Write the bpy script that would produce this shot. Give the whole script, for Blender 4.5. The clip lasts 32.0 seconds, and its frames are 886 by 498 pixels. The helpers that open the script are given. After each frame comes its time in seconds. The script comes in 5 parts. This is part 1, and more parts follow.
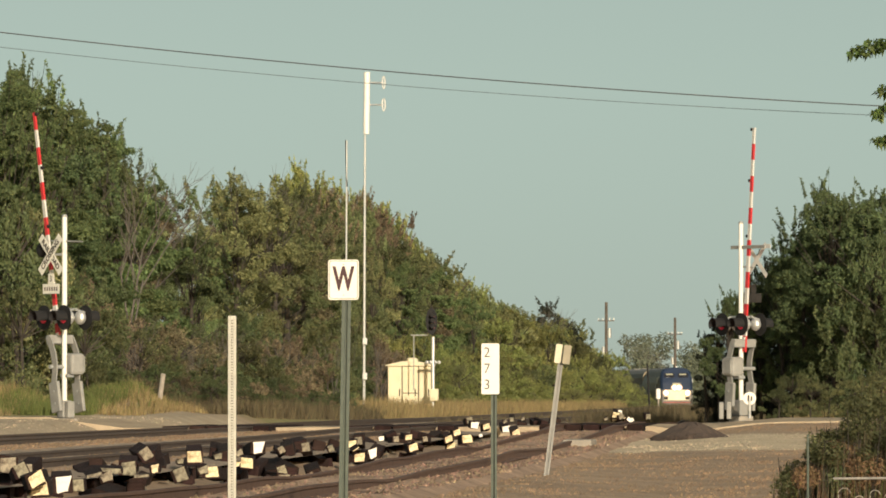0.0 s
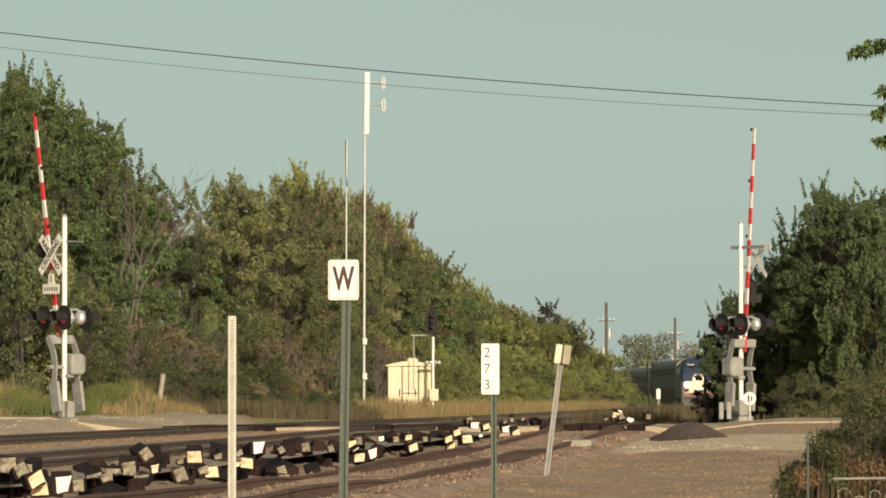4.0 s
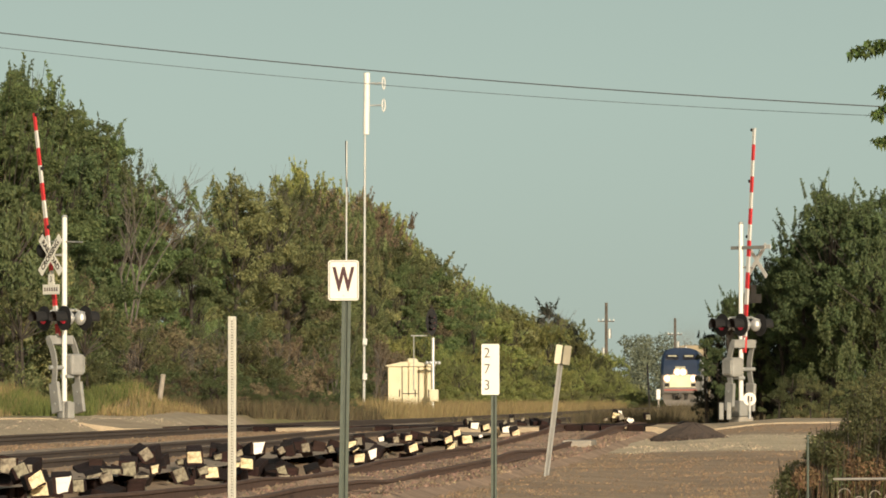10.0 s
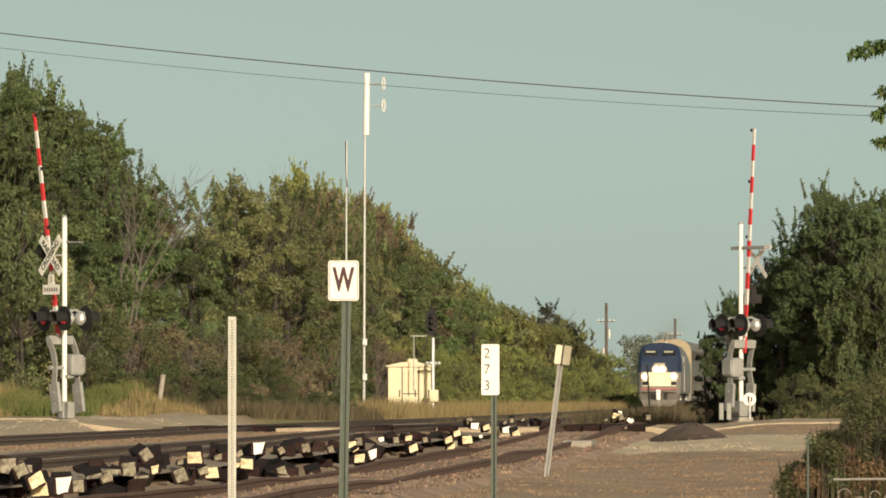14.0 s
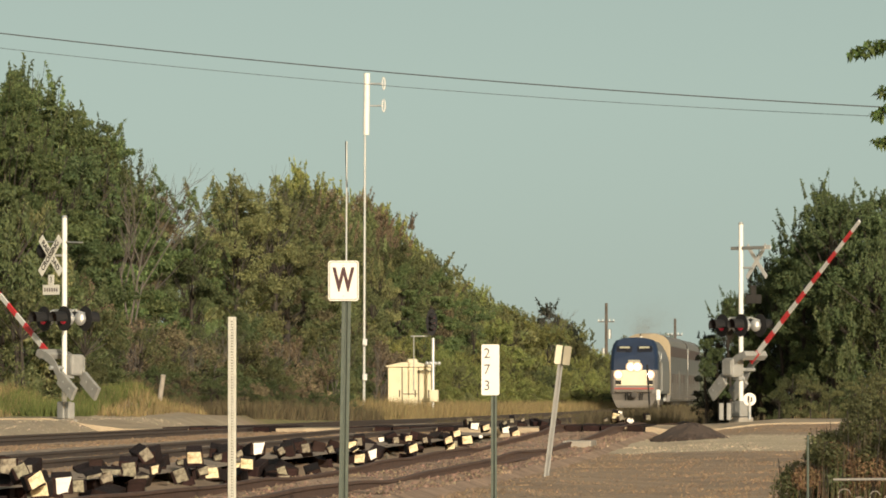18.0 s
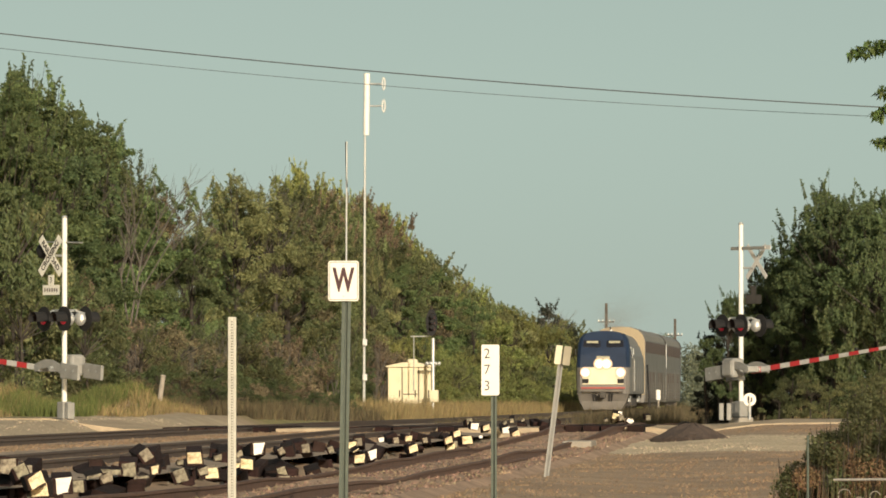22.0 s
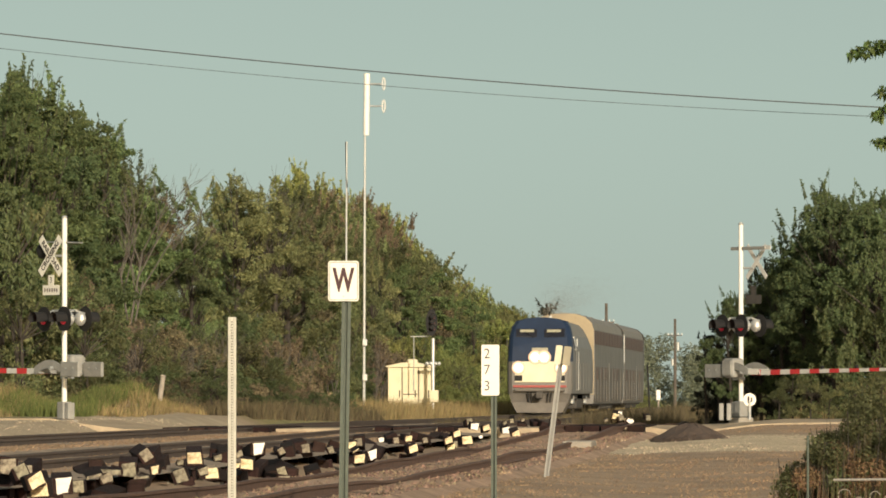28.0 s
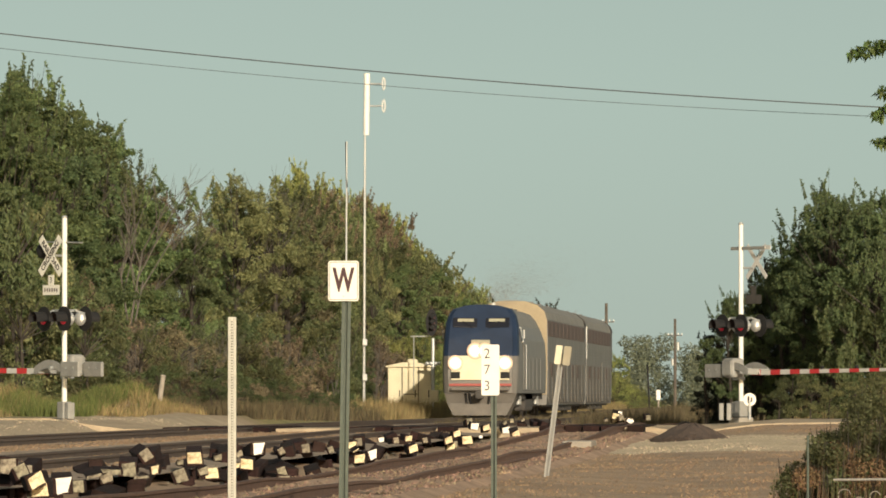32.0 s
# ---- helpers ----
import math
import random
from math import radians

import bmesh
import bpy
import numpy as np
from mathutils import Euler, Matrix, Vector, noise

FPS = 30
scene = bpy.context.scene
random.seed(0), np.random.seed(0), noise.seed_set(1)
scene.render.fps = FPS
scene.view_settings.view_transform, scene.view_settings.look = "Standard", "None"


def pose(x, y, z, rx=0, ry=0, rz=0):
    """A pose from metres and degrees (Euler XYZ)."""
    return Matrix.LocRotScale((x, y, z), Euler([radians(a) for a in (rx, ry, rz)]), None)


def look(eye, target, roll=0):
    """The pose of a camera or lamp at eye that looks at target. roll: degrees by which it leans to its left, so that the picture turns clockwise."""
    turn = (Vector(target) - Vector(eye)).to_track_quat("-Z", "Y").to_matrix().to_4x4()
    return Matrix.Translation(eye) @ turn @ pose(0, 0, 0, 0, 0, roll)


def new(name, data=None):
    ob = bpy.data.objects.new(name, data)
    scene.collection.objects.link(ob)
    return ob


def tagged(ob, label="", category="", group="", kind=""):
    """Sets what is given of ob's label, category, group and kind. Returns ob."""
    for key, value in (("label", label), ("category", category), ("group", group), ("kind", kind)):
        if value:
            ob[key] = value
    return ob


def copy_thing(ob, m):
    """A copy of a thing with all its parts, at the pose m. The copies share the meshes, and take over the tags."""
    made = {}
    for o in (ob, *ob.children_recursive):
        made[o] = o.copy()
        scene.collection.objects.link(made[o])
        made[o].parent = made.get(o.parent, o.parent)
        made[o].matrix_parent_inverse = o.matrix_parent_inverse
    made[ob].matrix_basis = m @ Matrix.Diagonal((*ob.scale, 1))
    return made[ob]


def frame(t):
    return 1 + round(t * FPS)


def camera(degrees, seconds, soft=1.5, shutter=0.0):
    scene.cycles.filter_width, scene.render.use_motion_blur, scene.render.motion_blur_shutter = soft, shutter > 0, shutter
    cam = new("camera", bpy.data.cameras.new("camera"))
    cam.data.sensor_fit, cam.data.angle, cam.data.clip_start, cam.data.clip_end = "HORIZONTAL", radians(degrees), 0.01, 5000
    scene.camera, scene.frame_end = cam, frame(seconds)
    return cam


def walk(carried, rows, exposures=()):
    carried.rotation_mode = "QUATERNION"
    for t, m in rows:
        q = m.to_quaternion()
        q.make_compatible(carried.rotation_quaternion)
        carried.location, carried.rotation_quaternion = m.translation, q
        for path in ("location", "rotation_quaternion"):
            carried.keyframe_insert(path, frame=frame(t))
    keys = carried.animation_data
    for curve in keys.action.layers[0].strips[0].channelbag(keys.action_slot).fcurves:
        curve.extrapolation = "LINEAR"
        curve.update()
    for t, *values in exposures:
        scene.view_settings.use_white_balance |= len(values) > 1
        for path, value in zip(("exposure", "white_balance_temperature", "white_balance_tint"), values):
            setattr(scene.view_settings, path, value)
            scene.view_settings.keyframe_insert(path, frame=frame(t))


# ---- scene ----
cam = camera(7.476, 32.0, soft=1.75)
EYE = (0.0, 0.0, 0.93)


def aim(up):
    """Camera pose: 3.866 degrees left of the railway, tilted up."""
    return pose(*EYE, 90 + 1.227 + up, 0, 3.866)


walk(cam, [(0, aim(0)), (6, aim(0.002)), (12, aim(0.006)), (20, aim(0.009)), (25.5, aim(0.011)), (32, aim(0.010))],
     exposures=[(0, 0.04, 6500, 10), (32, 0.04, 6500, 10)])

# ---- daylight ----
SUN_WAY = Vector((-0.36, 1.0, -0.315)).normalized()      # the way the light travels
SUN_UP = math.asin(-SUN_WAY.z)
SUN_TURN = math.atan2(-SUN_WAY.x, -SUN_WAY.y)           # compass turn of the sun from +Y
world = bpy.data.worlds.new("sky")
scene.world = world
world.use_nodes = True
wn = world.node_tree.nodes
wl = world.node_tree.links
sky = wn.new("ShaderNodeTexSky")
sky.sky_type = 'NISHITA'
sky.sun_disc = False
sky.sun_elevation = SUN_UP
sky.sun_rotation = SUN_TURN
sky.air_density = 1.0
sky.dust_density = 2.0
sky.ozone_density = 1.0
tint = wn.new("ShaderNodeMix")
tint.data_type = 'RGBA'
tint.blend_type = 'MULTIPLY'
tint.inputs["Factor"].default_value = 1.0
tint.inputs["B"].default_value = (1.10, 0.915, 0.595, 1)
# the hazy sky of the view is even: look the sky up a little above the true height
gen = wn.new("ShaderNodeTexCoord")
sep = wn.new("ShaderNodeSeparateXYZ")
lift = wn.new("ShaderNodeMath")
lift.operation = 'MULTIPLY_ADD'
lift.inputs[1].default_value = 0.75
lift.inputs[2].default_value = 0.22
join = wn.new("ShaderNodeCombineXYZ")
wl.new(gen.outputs["Generated"], sep.inputs["Vector"])
wl.new(sep.outputs["Z"], lift.inputs[0])
wl.new(sep.outputs["X"], join.inputs["X"])
wl.new(sep.outputs["Y"], join.inputs["Y"])
wl.new(lift.outputs[0], join.inputs["Z"])
wl.new(join.outputs["Vector"], sky.inputs["Vector"])
wl.new(sky.outputs["Color"], tint.inputs["A"])
# smoke-grey haze low over the horizon
haze = wn.new("ShaderNodeMapRange")
haze.interpolation_type = 'SMOOTHSTEP'
haze.inputs["From Min"].default_value = -0.01
haze.inputs["From Max"].default_value = 0.05
dim = wn.new("ShaderNodeMix")
dim.data_type = 'RGBA'
dim.inputs["A"].default_value = (0.84, 0.81, 0.83, 1)
dim.inputs["B"].default_value = (1, 1, 1, 1)
wl.new(sep.outputs["Z"], haze.inputs["Value"])
wl.new(haze.outputs["Result"], dim.inputs["Factor"])
low = wn.new("ShaderNodeMix")
low.data_type = 'RGBA'
low.blend_type = 'MULTIPLY'
low.inputs["Factor"].default_value = 1.0
wl.new(tint.outputs["Result"], low.inputs["A"])
wl.new(dim.outputs["Result"], low.inputs["B"])
wl.new(low.outputs["Result"], wn["Background"].inputs["Color"])
wn["Background"].inputs["Strength"].default_value = 0.149
sun_data = bpy.data.lights.new("sun", 'SUN')
sun_data.energy = 4.4
sun_data.angle = radians(0.53)
sun_data.color = (1.0, 0.87, 0.68)
sun = new("sun", sun_data)
sun.matrix_basis = look((0, 0, 60), Vector((0, 0, 60)) + SUN_WAY)


# ---- materials ----
def paint(name, colour, rough=0.6, metal=0.0, vary=0.15, scale=6.0, bump=0.0, bscale=60.0, dark=None, island=0.0, obj=0.0, glow=0.0, through_light=0.0, shine=0.5, span=(0.45, 1.0)):
    """A surface with two scales of mottling, optional relief and piece-to-piece variation."""
    m = bpy.data.materials.new(name)
    m.use_nodes = True
    n, l = m.node_tree.nodes, m.node_tree.links
    b = n["Principled BSDF"]
    b.inputs["Roughness"].default_value = rough
    b.inputs["Metallic"].default_value = metal
    b.inputs["Specular IOR Level"].default_value = shine
    co = n.new("ShaderNodeTexCoord")
    n1 = n.new("ShaderNodeTexNoise")
    n1.inputs["Scale"].default_value = scale
    n1.inputs["Detail"].default_value = 6
    n2 = n.new("ShaderNodeTexNoise")
    n2.inputs["Scale"].default_value = scale * 9
    n2.inputs["Detail"].default_value = 3
    l.new(co.outputs["Object"], n1.inputs["Vector"])
    l.new(co.outputs["Object"], n2.inputs["Vector"])
    add = n.new("ShaderNodeMath")
    add.operation = 'ADD'
    half = n.new("ShaderNodeMath")
    half.operation = 'MULTIPLY'
    half.inputs[1].default_value = 0.45
    l.new(n2.outputs["Fac"], half.inputs[0])
    l.new(n1.outputs["Fac"], add.inputs[0])
    l.new(half.outputs[0], add.inputs[1])
    fac = add.outputs[0]
    ramp = n.new("ShaderNodeMapRange")
    ramp.inputs["From Min"].default_value, ramp.inputs["From Max"].default_value = span
    l.new(fac, ramp.inputs["Value"])
    mix = n.new("ShaderNodeMix")
    mix.data_type = 'RGBA'
    c1 = tuple(max(0, c * (1 - vary)) for c in colour) if dark is None else dark
    c2 = tuple(min(0.95, c * (1 + vary)) for c in colour) if dark is None else colour
    mix.inputs["A"].default_value = (*c1, 1)
    mix.inputs["B"].default_value = (*c2, 1)
    l.new(ramp.outputs["Result"], mix.inputs["Factor"])
    out = mix.outputs["Result"]
    for amount, node, sock in ((island, "ShaderNodeNewGeometry", "Random Per Island"), (obj, "ShaderNodeObjectInfo", "Random")):
        if amount > 0:
            rnd = n.new(node)
            hsv = n.new("ShaderNodeHueSaturation")
            mr = n.new("ShaderNodeMapRange")
            mr.inputs["To Min"].default_value = 1 - amount
            mr.inputs["To Max"].default_value = 1 + amount
            l.new(rnd.outputs[sock], mr.inputs["Value"])
            l.new(mr.outputs["Result"], hsv.inputs["Value"])
            hue = n.new("ShaderNodeMapRange")
            hue.inputs["To Min"].default_value = 0.5 - amount * 0.07
            hue.inputs["To Max"].default_value = 0.5 + amount * 0.05
            wob = n.new("ShaderNodeMath")
            wob.operation = 'FRACT'
            mul = n.new("ShaderNodeMath")
            mul.operation = 'MULTIPLY'
            mul.inputs[1].default_value = 7.31
            l.new(rnd.outputs[sock], mul.inputs[0])
            l.new(mul.outputs[0], wob.inputs[0])
            l.new(wob.outputs[0], hue.inputs["Value"])
            l.new(hue.outputs["Result"], hsv.inputs["Hue"])
            l.new(out, hsv.inputs["Color"])
            out = hsv.outputs["Color"]
    l.new(out, b.inputs["Base Color"])
    if bump > 0:
        nb = n.new("ShaderNodeTexNoise")
        nb.inputs["Scale"].default_value = bscale
        nb.inputs["Detail"].default_value = 4
        l.new(co.outputs["Object"], nb.inputs["Vector"])
        bp = n.new("ShaderNodeBump")
        bp.inputs["Strength"].default_value = bump
        bp.inputs["Distance"].default_value = 0.03
        l.new(nb.outputs["Fac"], bp.inputs["Height"])
        l.new(bp.outputs["Normal"], b.inputs["Normal"])
    if glow > 0:
        b.inputs["Emission Color"].default_value = (*colour, 1)
        b.inputs["Emission Strength"].default_value = glow
    if through_light > 0:
        tr = n.new("ShaderNodeBsdfTranslucent")
        l.new(out, tr.inputs["Color"])
        ms = n.new("ShaderNodeMixShader")
        ms.inputs["Fac"].default_value = through_light
        l.new(b.outputs["BSDF"], ms.inputs[1])
        l.new(tr.outputs["BSDF"], ms.inputs[2])
        l.new(ms.outputs["Shader"], n["Material Output"].inputs["Surface"])
    return m


white_paint = paint("white_paint", (0.80, 0.79, 0.74), 0.5, vary=0.06, scale=3)
aluminium = paint("aluminium", (0.62, 0.63, 0.62), 0.42, 0.6, vary=0.12, scale=8)
case_grey = paint("case_grey", (0.27, 0.27, 0.255), 0.65, vary=0.2, scale=4)
galvanised = paint("galvanised_steel", (0.42, 0.43, 0.42), 0.5, 0.5, vary=0.2, scale=9)
sign_white = paint("sign_white", (0.82, 0.80, 0.72), 0.45, vary=0.05, scale=5)
black_ink = paint("black_ink", (0.03, 0.022, 0.022), 0.6, vary=0.2)
brown_ink = paint("faded_ink", (0.055, 0.018, 0.022), 0.6, vary=0.25, scale=20)
green_post = paint("green_post", (0.075, 0.095, 0.075), 0.6, vary=0.2, scale=12)
black_paint = paint("black_paint", (0.010, 0.010, 0.011), 0.8, vary=0.3, scale=10)
red_sheet = paint("red_reflective", (0.55, 0.035, 0.04), 0.4, vary=0.12, scale=5)
white_sheet = paint("white_reflective", (0.62, 0.61, 0.58), 0.45, vary=0.08, scale=5)
lens_red = paint("red_lens", (0.5, 0.02, 0.045), 0.3, vary=0.1, glow=0.17)
concrete = paint("concrete", (0.30, 0.275, 0.235), 0.85, vary=0.2, scale=3, bump=0.3)
rust_rail = paint("rusty_rail", (0.12, 0.07, 0.05), 0.7, 0.2, vary=0.3, scale=4)
rail_head = paint("rail_steel", (0.085, 0.062, 0.050), 0.7, 0.0, vary=0.25, scale=3)
grey_stake = paint("weathered_stake", (0.30, 0.27, 0.23), 0.9, vary=0.3, scale=4)
stone_grey = paint("loose_gravel", (0.30, 0.208, 0.128), 0.95, vary=0.3, scale=0.6, island=0.2)
stone_red = paint("rusty_gravel", (0.32, 0.22, 0.15), 0.95, vary=0.3, scale=0.6, island=0.5)
creosote = paint("creosoted_wood", (0.029, 0.017, 0.015), 0.9, vary=0.5, scale=5, bump=0.4, obj=0.3, shine=0.15)
ballast = paint("ballast", (0.31, 0.245, 0.185), 0.95, vary=0.35, scale=1.2, bump=0.9, bscale=16)
red_ballast = paint("rusty_ballast", (0.34, 0.235, 0.165), 0.95, vary=0.45, scale=0.8, bump=0.9, bscale=16)
sawn_bright = paint("sawn_tie_end", (0.84, 0.72, 0.46), 0.75, vary=0.15, scale=11, bump=0.3, obj=0.12, dark=(0.30, 0.19, 0.08), span=(0.56, 0.78))
sawn_white = paint("white_tie_end", (0.88, 0.84, 0.76), 0.7, scale=10, dark=(0.55, 0.46, 0.36), span=(0.50, 0.70))
sawn_grey = paint("weathered_tie_end", (0.34, 0.31, 0.225), 0.85, scale=14, bump=0.4, obj=0.2, dark=(0.07, 0.055, 0.04), span=(0.58, 0.86))
cream_steel = paint("cream_steel", (0.70, 0.63, 0.44), 0.5, vary=0.10, scale=2)
bark = paint("bark", (0.042, 0.035, 0.028), 0.9, vary=0.4, scale=4, bump=0.6, bscale=20)
pale_bark = paint("dead_bark", (0.11, 0.098, 0.085), 0.9, vary=0.3, scale=4)
leaf_green = paint("leaf_green", (0.168, 0.222, 0.094), 0.6, vary=0.5, scale=0.45, island=0.28, obj=0.3, shine=0.25, through_light=0.48)
leaf_olive = paint("leaf_olive", (0.186, 0.210, 0.098), 0.6, vary=0.5, scale=0.45, island=0.28, obj=0.42, shine=0.25, through_light=0.48)
leaf_dark = paint("leaf_dark", (0.115, 0.148, 0.066), 0.55, vary=0.3, scale=0.5, island=0.28, obj=0.2, shine=0.25, through_light=0.35)
leaf_mid = paint("leaf_mid", (0.095, 0.132, 0.058), 0.6, vary=0.35, scale=0.35, island=0.28, obj=0.15, shine=0.25, through_light=0.3)
leaf_brown = paint("leaf_brown", (0.222, 0.186, 0.115), 0.7, vary=0.5, scale=0.45, island=0.28, obj=0.35, shine=0.25, through_light=0.4)
stalk_red = paint("dry_stalk", (0.17, 0.095, 0.055), 0.85, vary=0.4, scale=3, island=0.45, through_light=0.2)
leaf_rust = paint("leaf_rust", (0.215, 0.140, 0.075), 0.75, vary=0.45, scale=1.2, island=0.3, through_light=0.3)
# near-black: cedar green, and the thicket's shade put into the leaf colour
leaf_cedar_shade = paint("leaf_cedar_shade", (0.020, 0.027, 0.015), 0.8, vary=0.3, scale=0.5, island=0.28)
leaf_fresh = paint("leaf_fresh", (0.085, 0.135, 0.036), 0.55, vary=0.3, scale=2, island=0.4, through_light=0.4)
leaf_sunny = paint("leaf_sunny", (0.262, 0.290, 0.105), 0.7, vary=0.5, scale=0.35, island=0.28, obj=0.3, shine=0.25, through_light=0.48)
# greyed green: the haze of distance is put into this colour
leaf_far_haze = paint("leaf_far_haze", (0.140, 0.162, 0.112), 0.8, vary=0.2, scale=0.2, island=0.2, through_light=0.2)
grass_dry = paint("dry_grass", (0.285, 0.225, 0.105), 0.8, vary=0.3, scale=0.4, island=0.3, through_light=0.3)
grass_dull = paint("dull_grass", (0.115, 0.095, 0.052), 0.85, vary=0.35, scale=0.4, island=0.3, through_light=0.25)
grass_green = paint("green_grass", (0.13, 0.16, 0.045), 0.8, vary=0.3, scale=0.4, island=0.3, through_light=0.3)
pole_wood = paint("pole_wood", (0.10, 0.085, 0.07), 0.9, vary=0.3, scale=3)
wire_mat = paint("wire_metal", (0.10, 0.11, 0.12), 0.6, 0.3, vary=0.2)
dark_gravel = paint("dark_gravel", (0.075, 0.055, 0.045), 0.95, vary=0.4, scale=3, bump=1.0, bscale=22)
loco_blue = paint("loco_blue", (0.012, 0.025, 0.058), 0.5, vary=0.2, scale=1.5)
loco_silver = paint("loco_silver", (0.178, 0.170, 0.158), 0.5, 0.1, vary=0.12, scale=1.2)
loco_grey = paint("loco_grey", (0.125, 0.113, 0.098), 0.65, vary=0.25, scale=2)
nose_glare = paint("nose_glare_pale", (0.72, 0.66, 0.47), 0.5, vary=0.10, scale=1.5)
loco_red = paint("loco_red", (0.33, 0.07, 0.06), 0.5, vary=0.15)
coach_steel = paint("coach_steel", (0.175, 0.17, 0.16), 0.55, 0.25, vary=0.22, scale=0.8)
coach_tan = paint("coach_end_tan", (0.34, 0.28, 0.185), 0.7, vary=0.15, scale=1.0)
roof_grey = paint("roof_grey", (0.20, 0.195, 0.18), 0.7, vary=0.2, scale=1)
glass_dark = paint("dark_glass", (0.012, 0.013, 0.020), 0.35, vary=0.1)
reflection_brown = paint("reflection_brown", (0.12, 0.105, 0.09), 0.6, vary=0.3, scale=1.5)
window_band = paint("tinted_window_band", (0.085, 0.052, 0.044), 0.55, vary=0.2)
under_dark = paint("underframe", (0.06, 0.055, 0.05), 0.8, vary=0.3, scale=3)
def reflector(name, radius):
    """Lamp bloom put into a dish's emission: fierce at the bulb, falling to amber at the rim."""
    m = paint(name, (0.42, 0.33, 0.24), 0.25)
    n, l = m.node_tree.nodes, m.node_tree.links
    b = n["Principled BSDF"]
    co = n.new("ShaderNodeTexCoord")
    far = n.new("ShaderNodeVectorMath")
    far.operation = 'LENGTH'
    l.new(co.outputs["Object"], far.inputs[0])
    near = n.new("ShaderNodeMapRange")
    near.inputs["From Min"].default_value = radius
    near.inputs["From Max"].default_value = 0.0
    l.new(far.outputs["Value"], near.inputs["Value"])
    tint = n.new("ShaderNodeMix")
    tint.data_type = 'RGBA'
    tint.inputs["A"].default_value = (1.0, 0.46, 0.30, 1)
    tint.inputs["B"].default_value = (1.0, 0.92, 0.74, 1)
    l.new(near.outputs["Result"], tint.inputs["Factor"])
    l.new(tint.outputs["Result"], b.inputs["Emission Color"])
    power = n.new("ShaderNodeMath")
    power.operation = 'POWER'
    power.inputs[1].default_value = 2.0
    l.new(near.outputs["Result"], power.inputs[0])
    gain = n.new("ShaderNodeMath")
    gain.operation = 'MULTIPLY_ADD'
    gain.inputs[1].default_value = 9.0
    gain.inputs[2].default_value = 0.25
    l.new(power.outputs[0], gain.inputs[0])
    l.new(gain.outputs[0], b.inputs["Emission Strength"])
    return m


# wider than the lamp itself, so its glow stands in for the bloom
bloom_dish = reflector("bloom_dish", 0.33)
headlamp = paint("headlamp_glow", (1.0, 0.93, 0.74), 0.3, glow=30)
cab_pane = paint("cab_pane", (0.36, 0.35, 0.26), 0.15, vary=0.1)


# ---- mesh helpers ----
def rig(name, m, label, category, group="", kind=""):
    ob = new(name)
    ob.matrix_basis = m
    return tagged(ob, label, category, group, kind)


def mesh_of(name, bm, material):
    me = bpy.data.meshes.new(name)
    bm.to_mesh(me)
    bm.free()
    me.materials.append(material)
    return me


def part(name, bm, material, parent=None, label=""):
    ob = new(name, mesh_of(name, bm, material))
    ob.parent = parent
    if label:
        ob["label"] = label
    return ob


def box(size, at=(0, 0, 0), turn=None, bevel=0.0, bm=None):
    bm = bm or bmesh.new()
    m = Matrix.Translation(at) @ (turn or Matrix.Identity(4)) @ Matrix.Diagonal((*size, 1))
    r = bmesh.ops.create_cube(bm, size=1, matrix=m)
    if bevel:
        es = list({e for v in r["verts"] for e in v.link_edges})
        bmesh.ops.bevel(bm, geom=es, offset=bevel, segments=2, affect='EDGES', profile=0.5)
    return bm


def rod(p0, p1, r0, r1=None, seg=12, bm=None):
    bm = bm or bmesh.new()
    p0, p1 = Vector(p0), Vector(p1)
    d = p1 - p0
    m = Matrix.Translation((p0 + p1) / 2) @ d.to_track_quat("Z", "Y").to_matrix().to_4x4()
    bmesh.ops.create_cone(bm, cap_ends=True, segments=seg, radius1=r0, radius2=r0 if r1 is None else r1, depth=d.length, matrix=m)
    return bm


def ball(r, at, seg=12, scale=(1, 1, 1), bm=None):
    bm = bm or bmesh.new()
    bmesh.ops.create_uvsphere(bm, u_segments=seg, v_segments=max(6, seg // 2 + 2), radius=r, matrix=Matrix.Translation(at) @ Matrix.Diagonal((*scale, 1)))
    return bm


def loft(rings, cap=True, bm=None):
    """A skin over rings of points, each with the same count."""
    bm = bm or bmesh.new()
    vs = [[bm.verts.new(p) for p in ring] for ring in rings]
    n = len(rings[0])
    for a, b in zip(vs, vs[1:]):
        for i in range(n):
            bm.faces.new((a[i], a[(i + 1) % n], b[(i + 1) % n], b[i]))
    if cap:
        bm.faces.new(vs[0][::-1])
        bm.faces.new(vs[-1])
    bmesh.ops.recalc_face_normals(bm, faces=bm.faces[:])
    return bm


def text_part(words, size, at, turn, material, parent, name="lettering", squeeze=1.0, bold=0.0):
    cu = bpy.data.curves.new(name, 'FONT')
    cu.body = words
    cu.size = size
    cu.align_x = 'CENTER'
    cu.align_y = 'CENTER'
    cu.extrude = 0.002
    cu.offset = bold
    tmp = new(name, cu)
    me = bpy.data.meshes.new_from_object(tmp.evaluated_get(bpy.context.evaluated_depsgraph_get()))
    bpy.data.objects.remove(tmp)
    bpy.data.curves.remove(cu)
    me.materials.clear()
    me.materials.append(material)
    ob = new(name, me)
    ob.parent = parent
    ob.matrix_basis = Matrix.Translation(at) @ turn @ Matrix.Diagonal((squeeze, 1, 1, 1))
    return ob


FACE_US = pose(0, 0, 0, 90, 0, 0)


# ---- the lie of the land ----
def dip(y):
    """The land falls away gently beyond the bend."""
    return np.interp(y, [500, 545, 590, 625, 680, 730, 5000], [0, 0.12, 0.48, 1.05, 2.0, 2.4, 2.4])


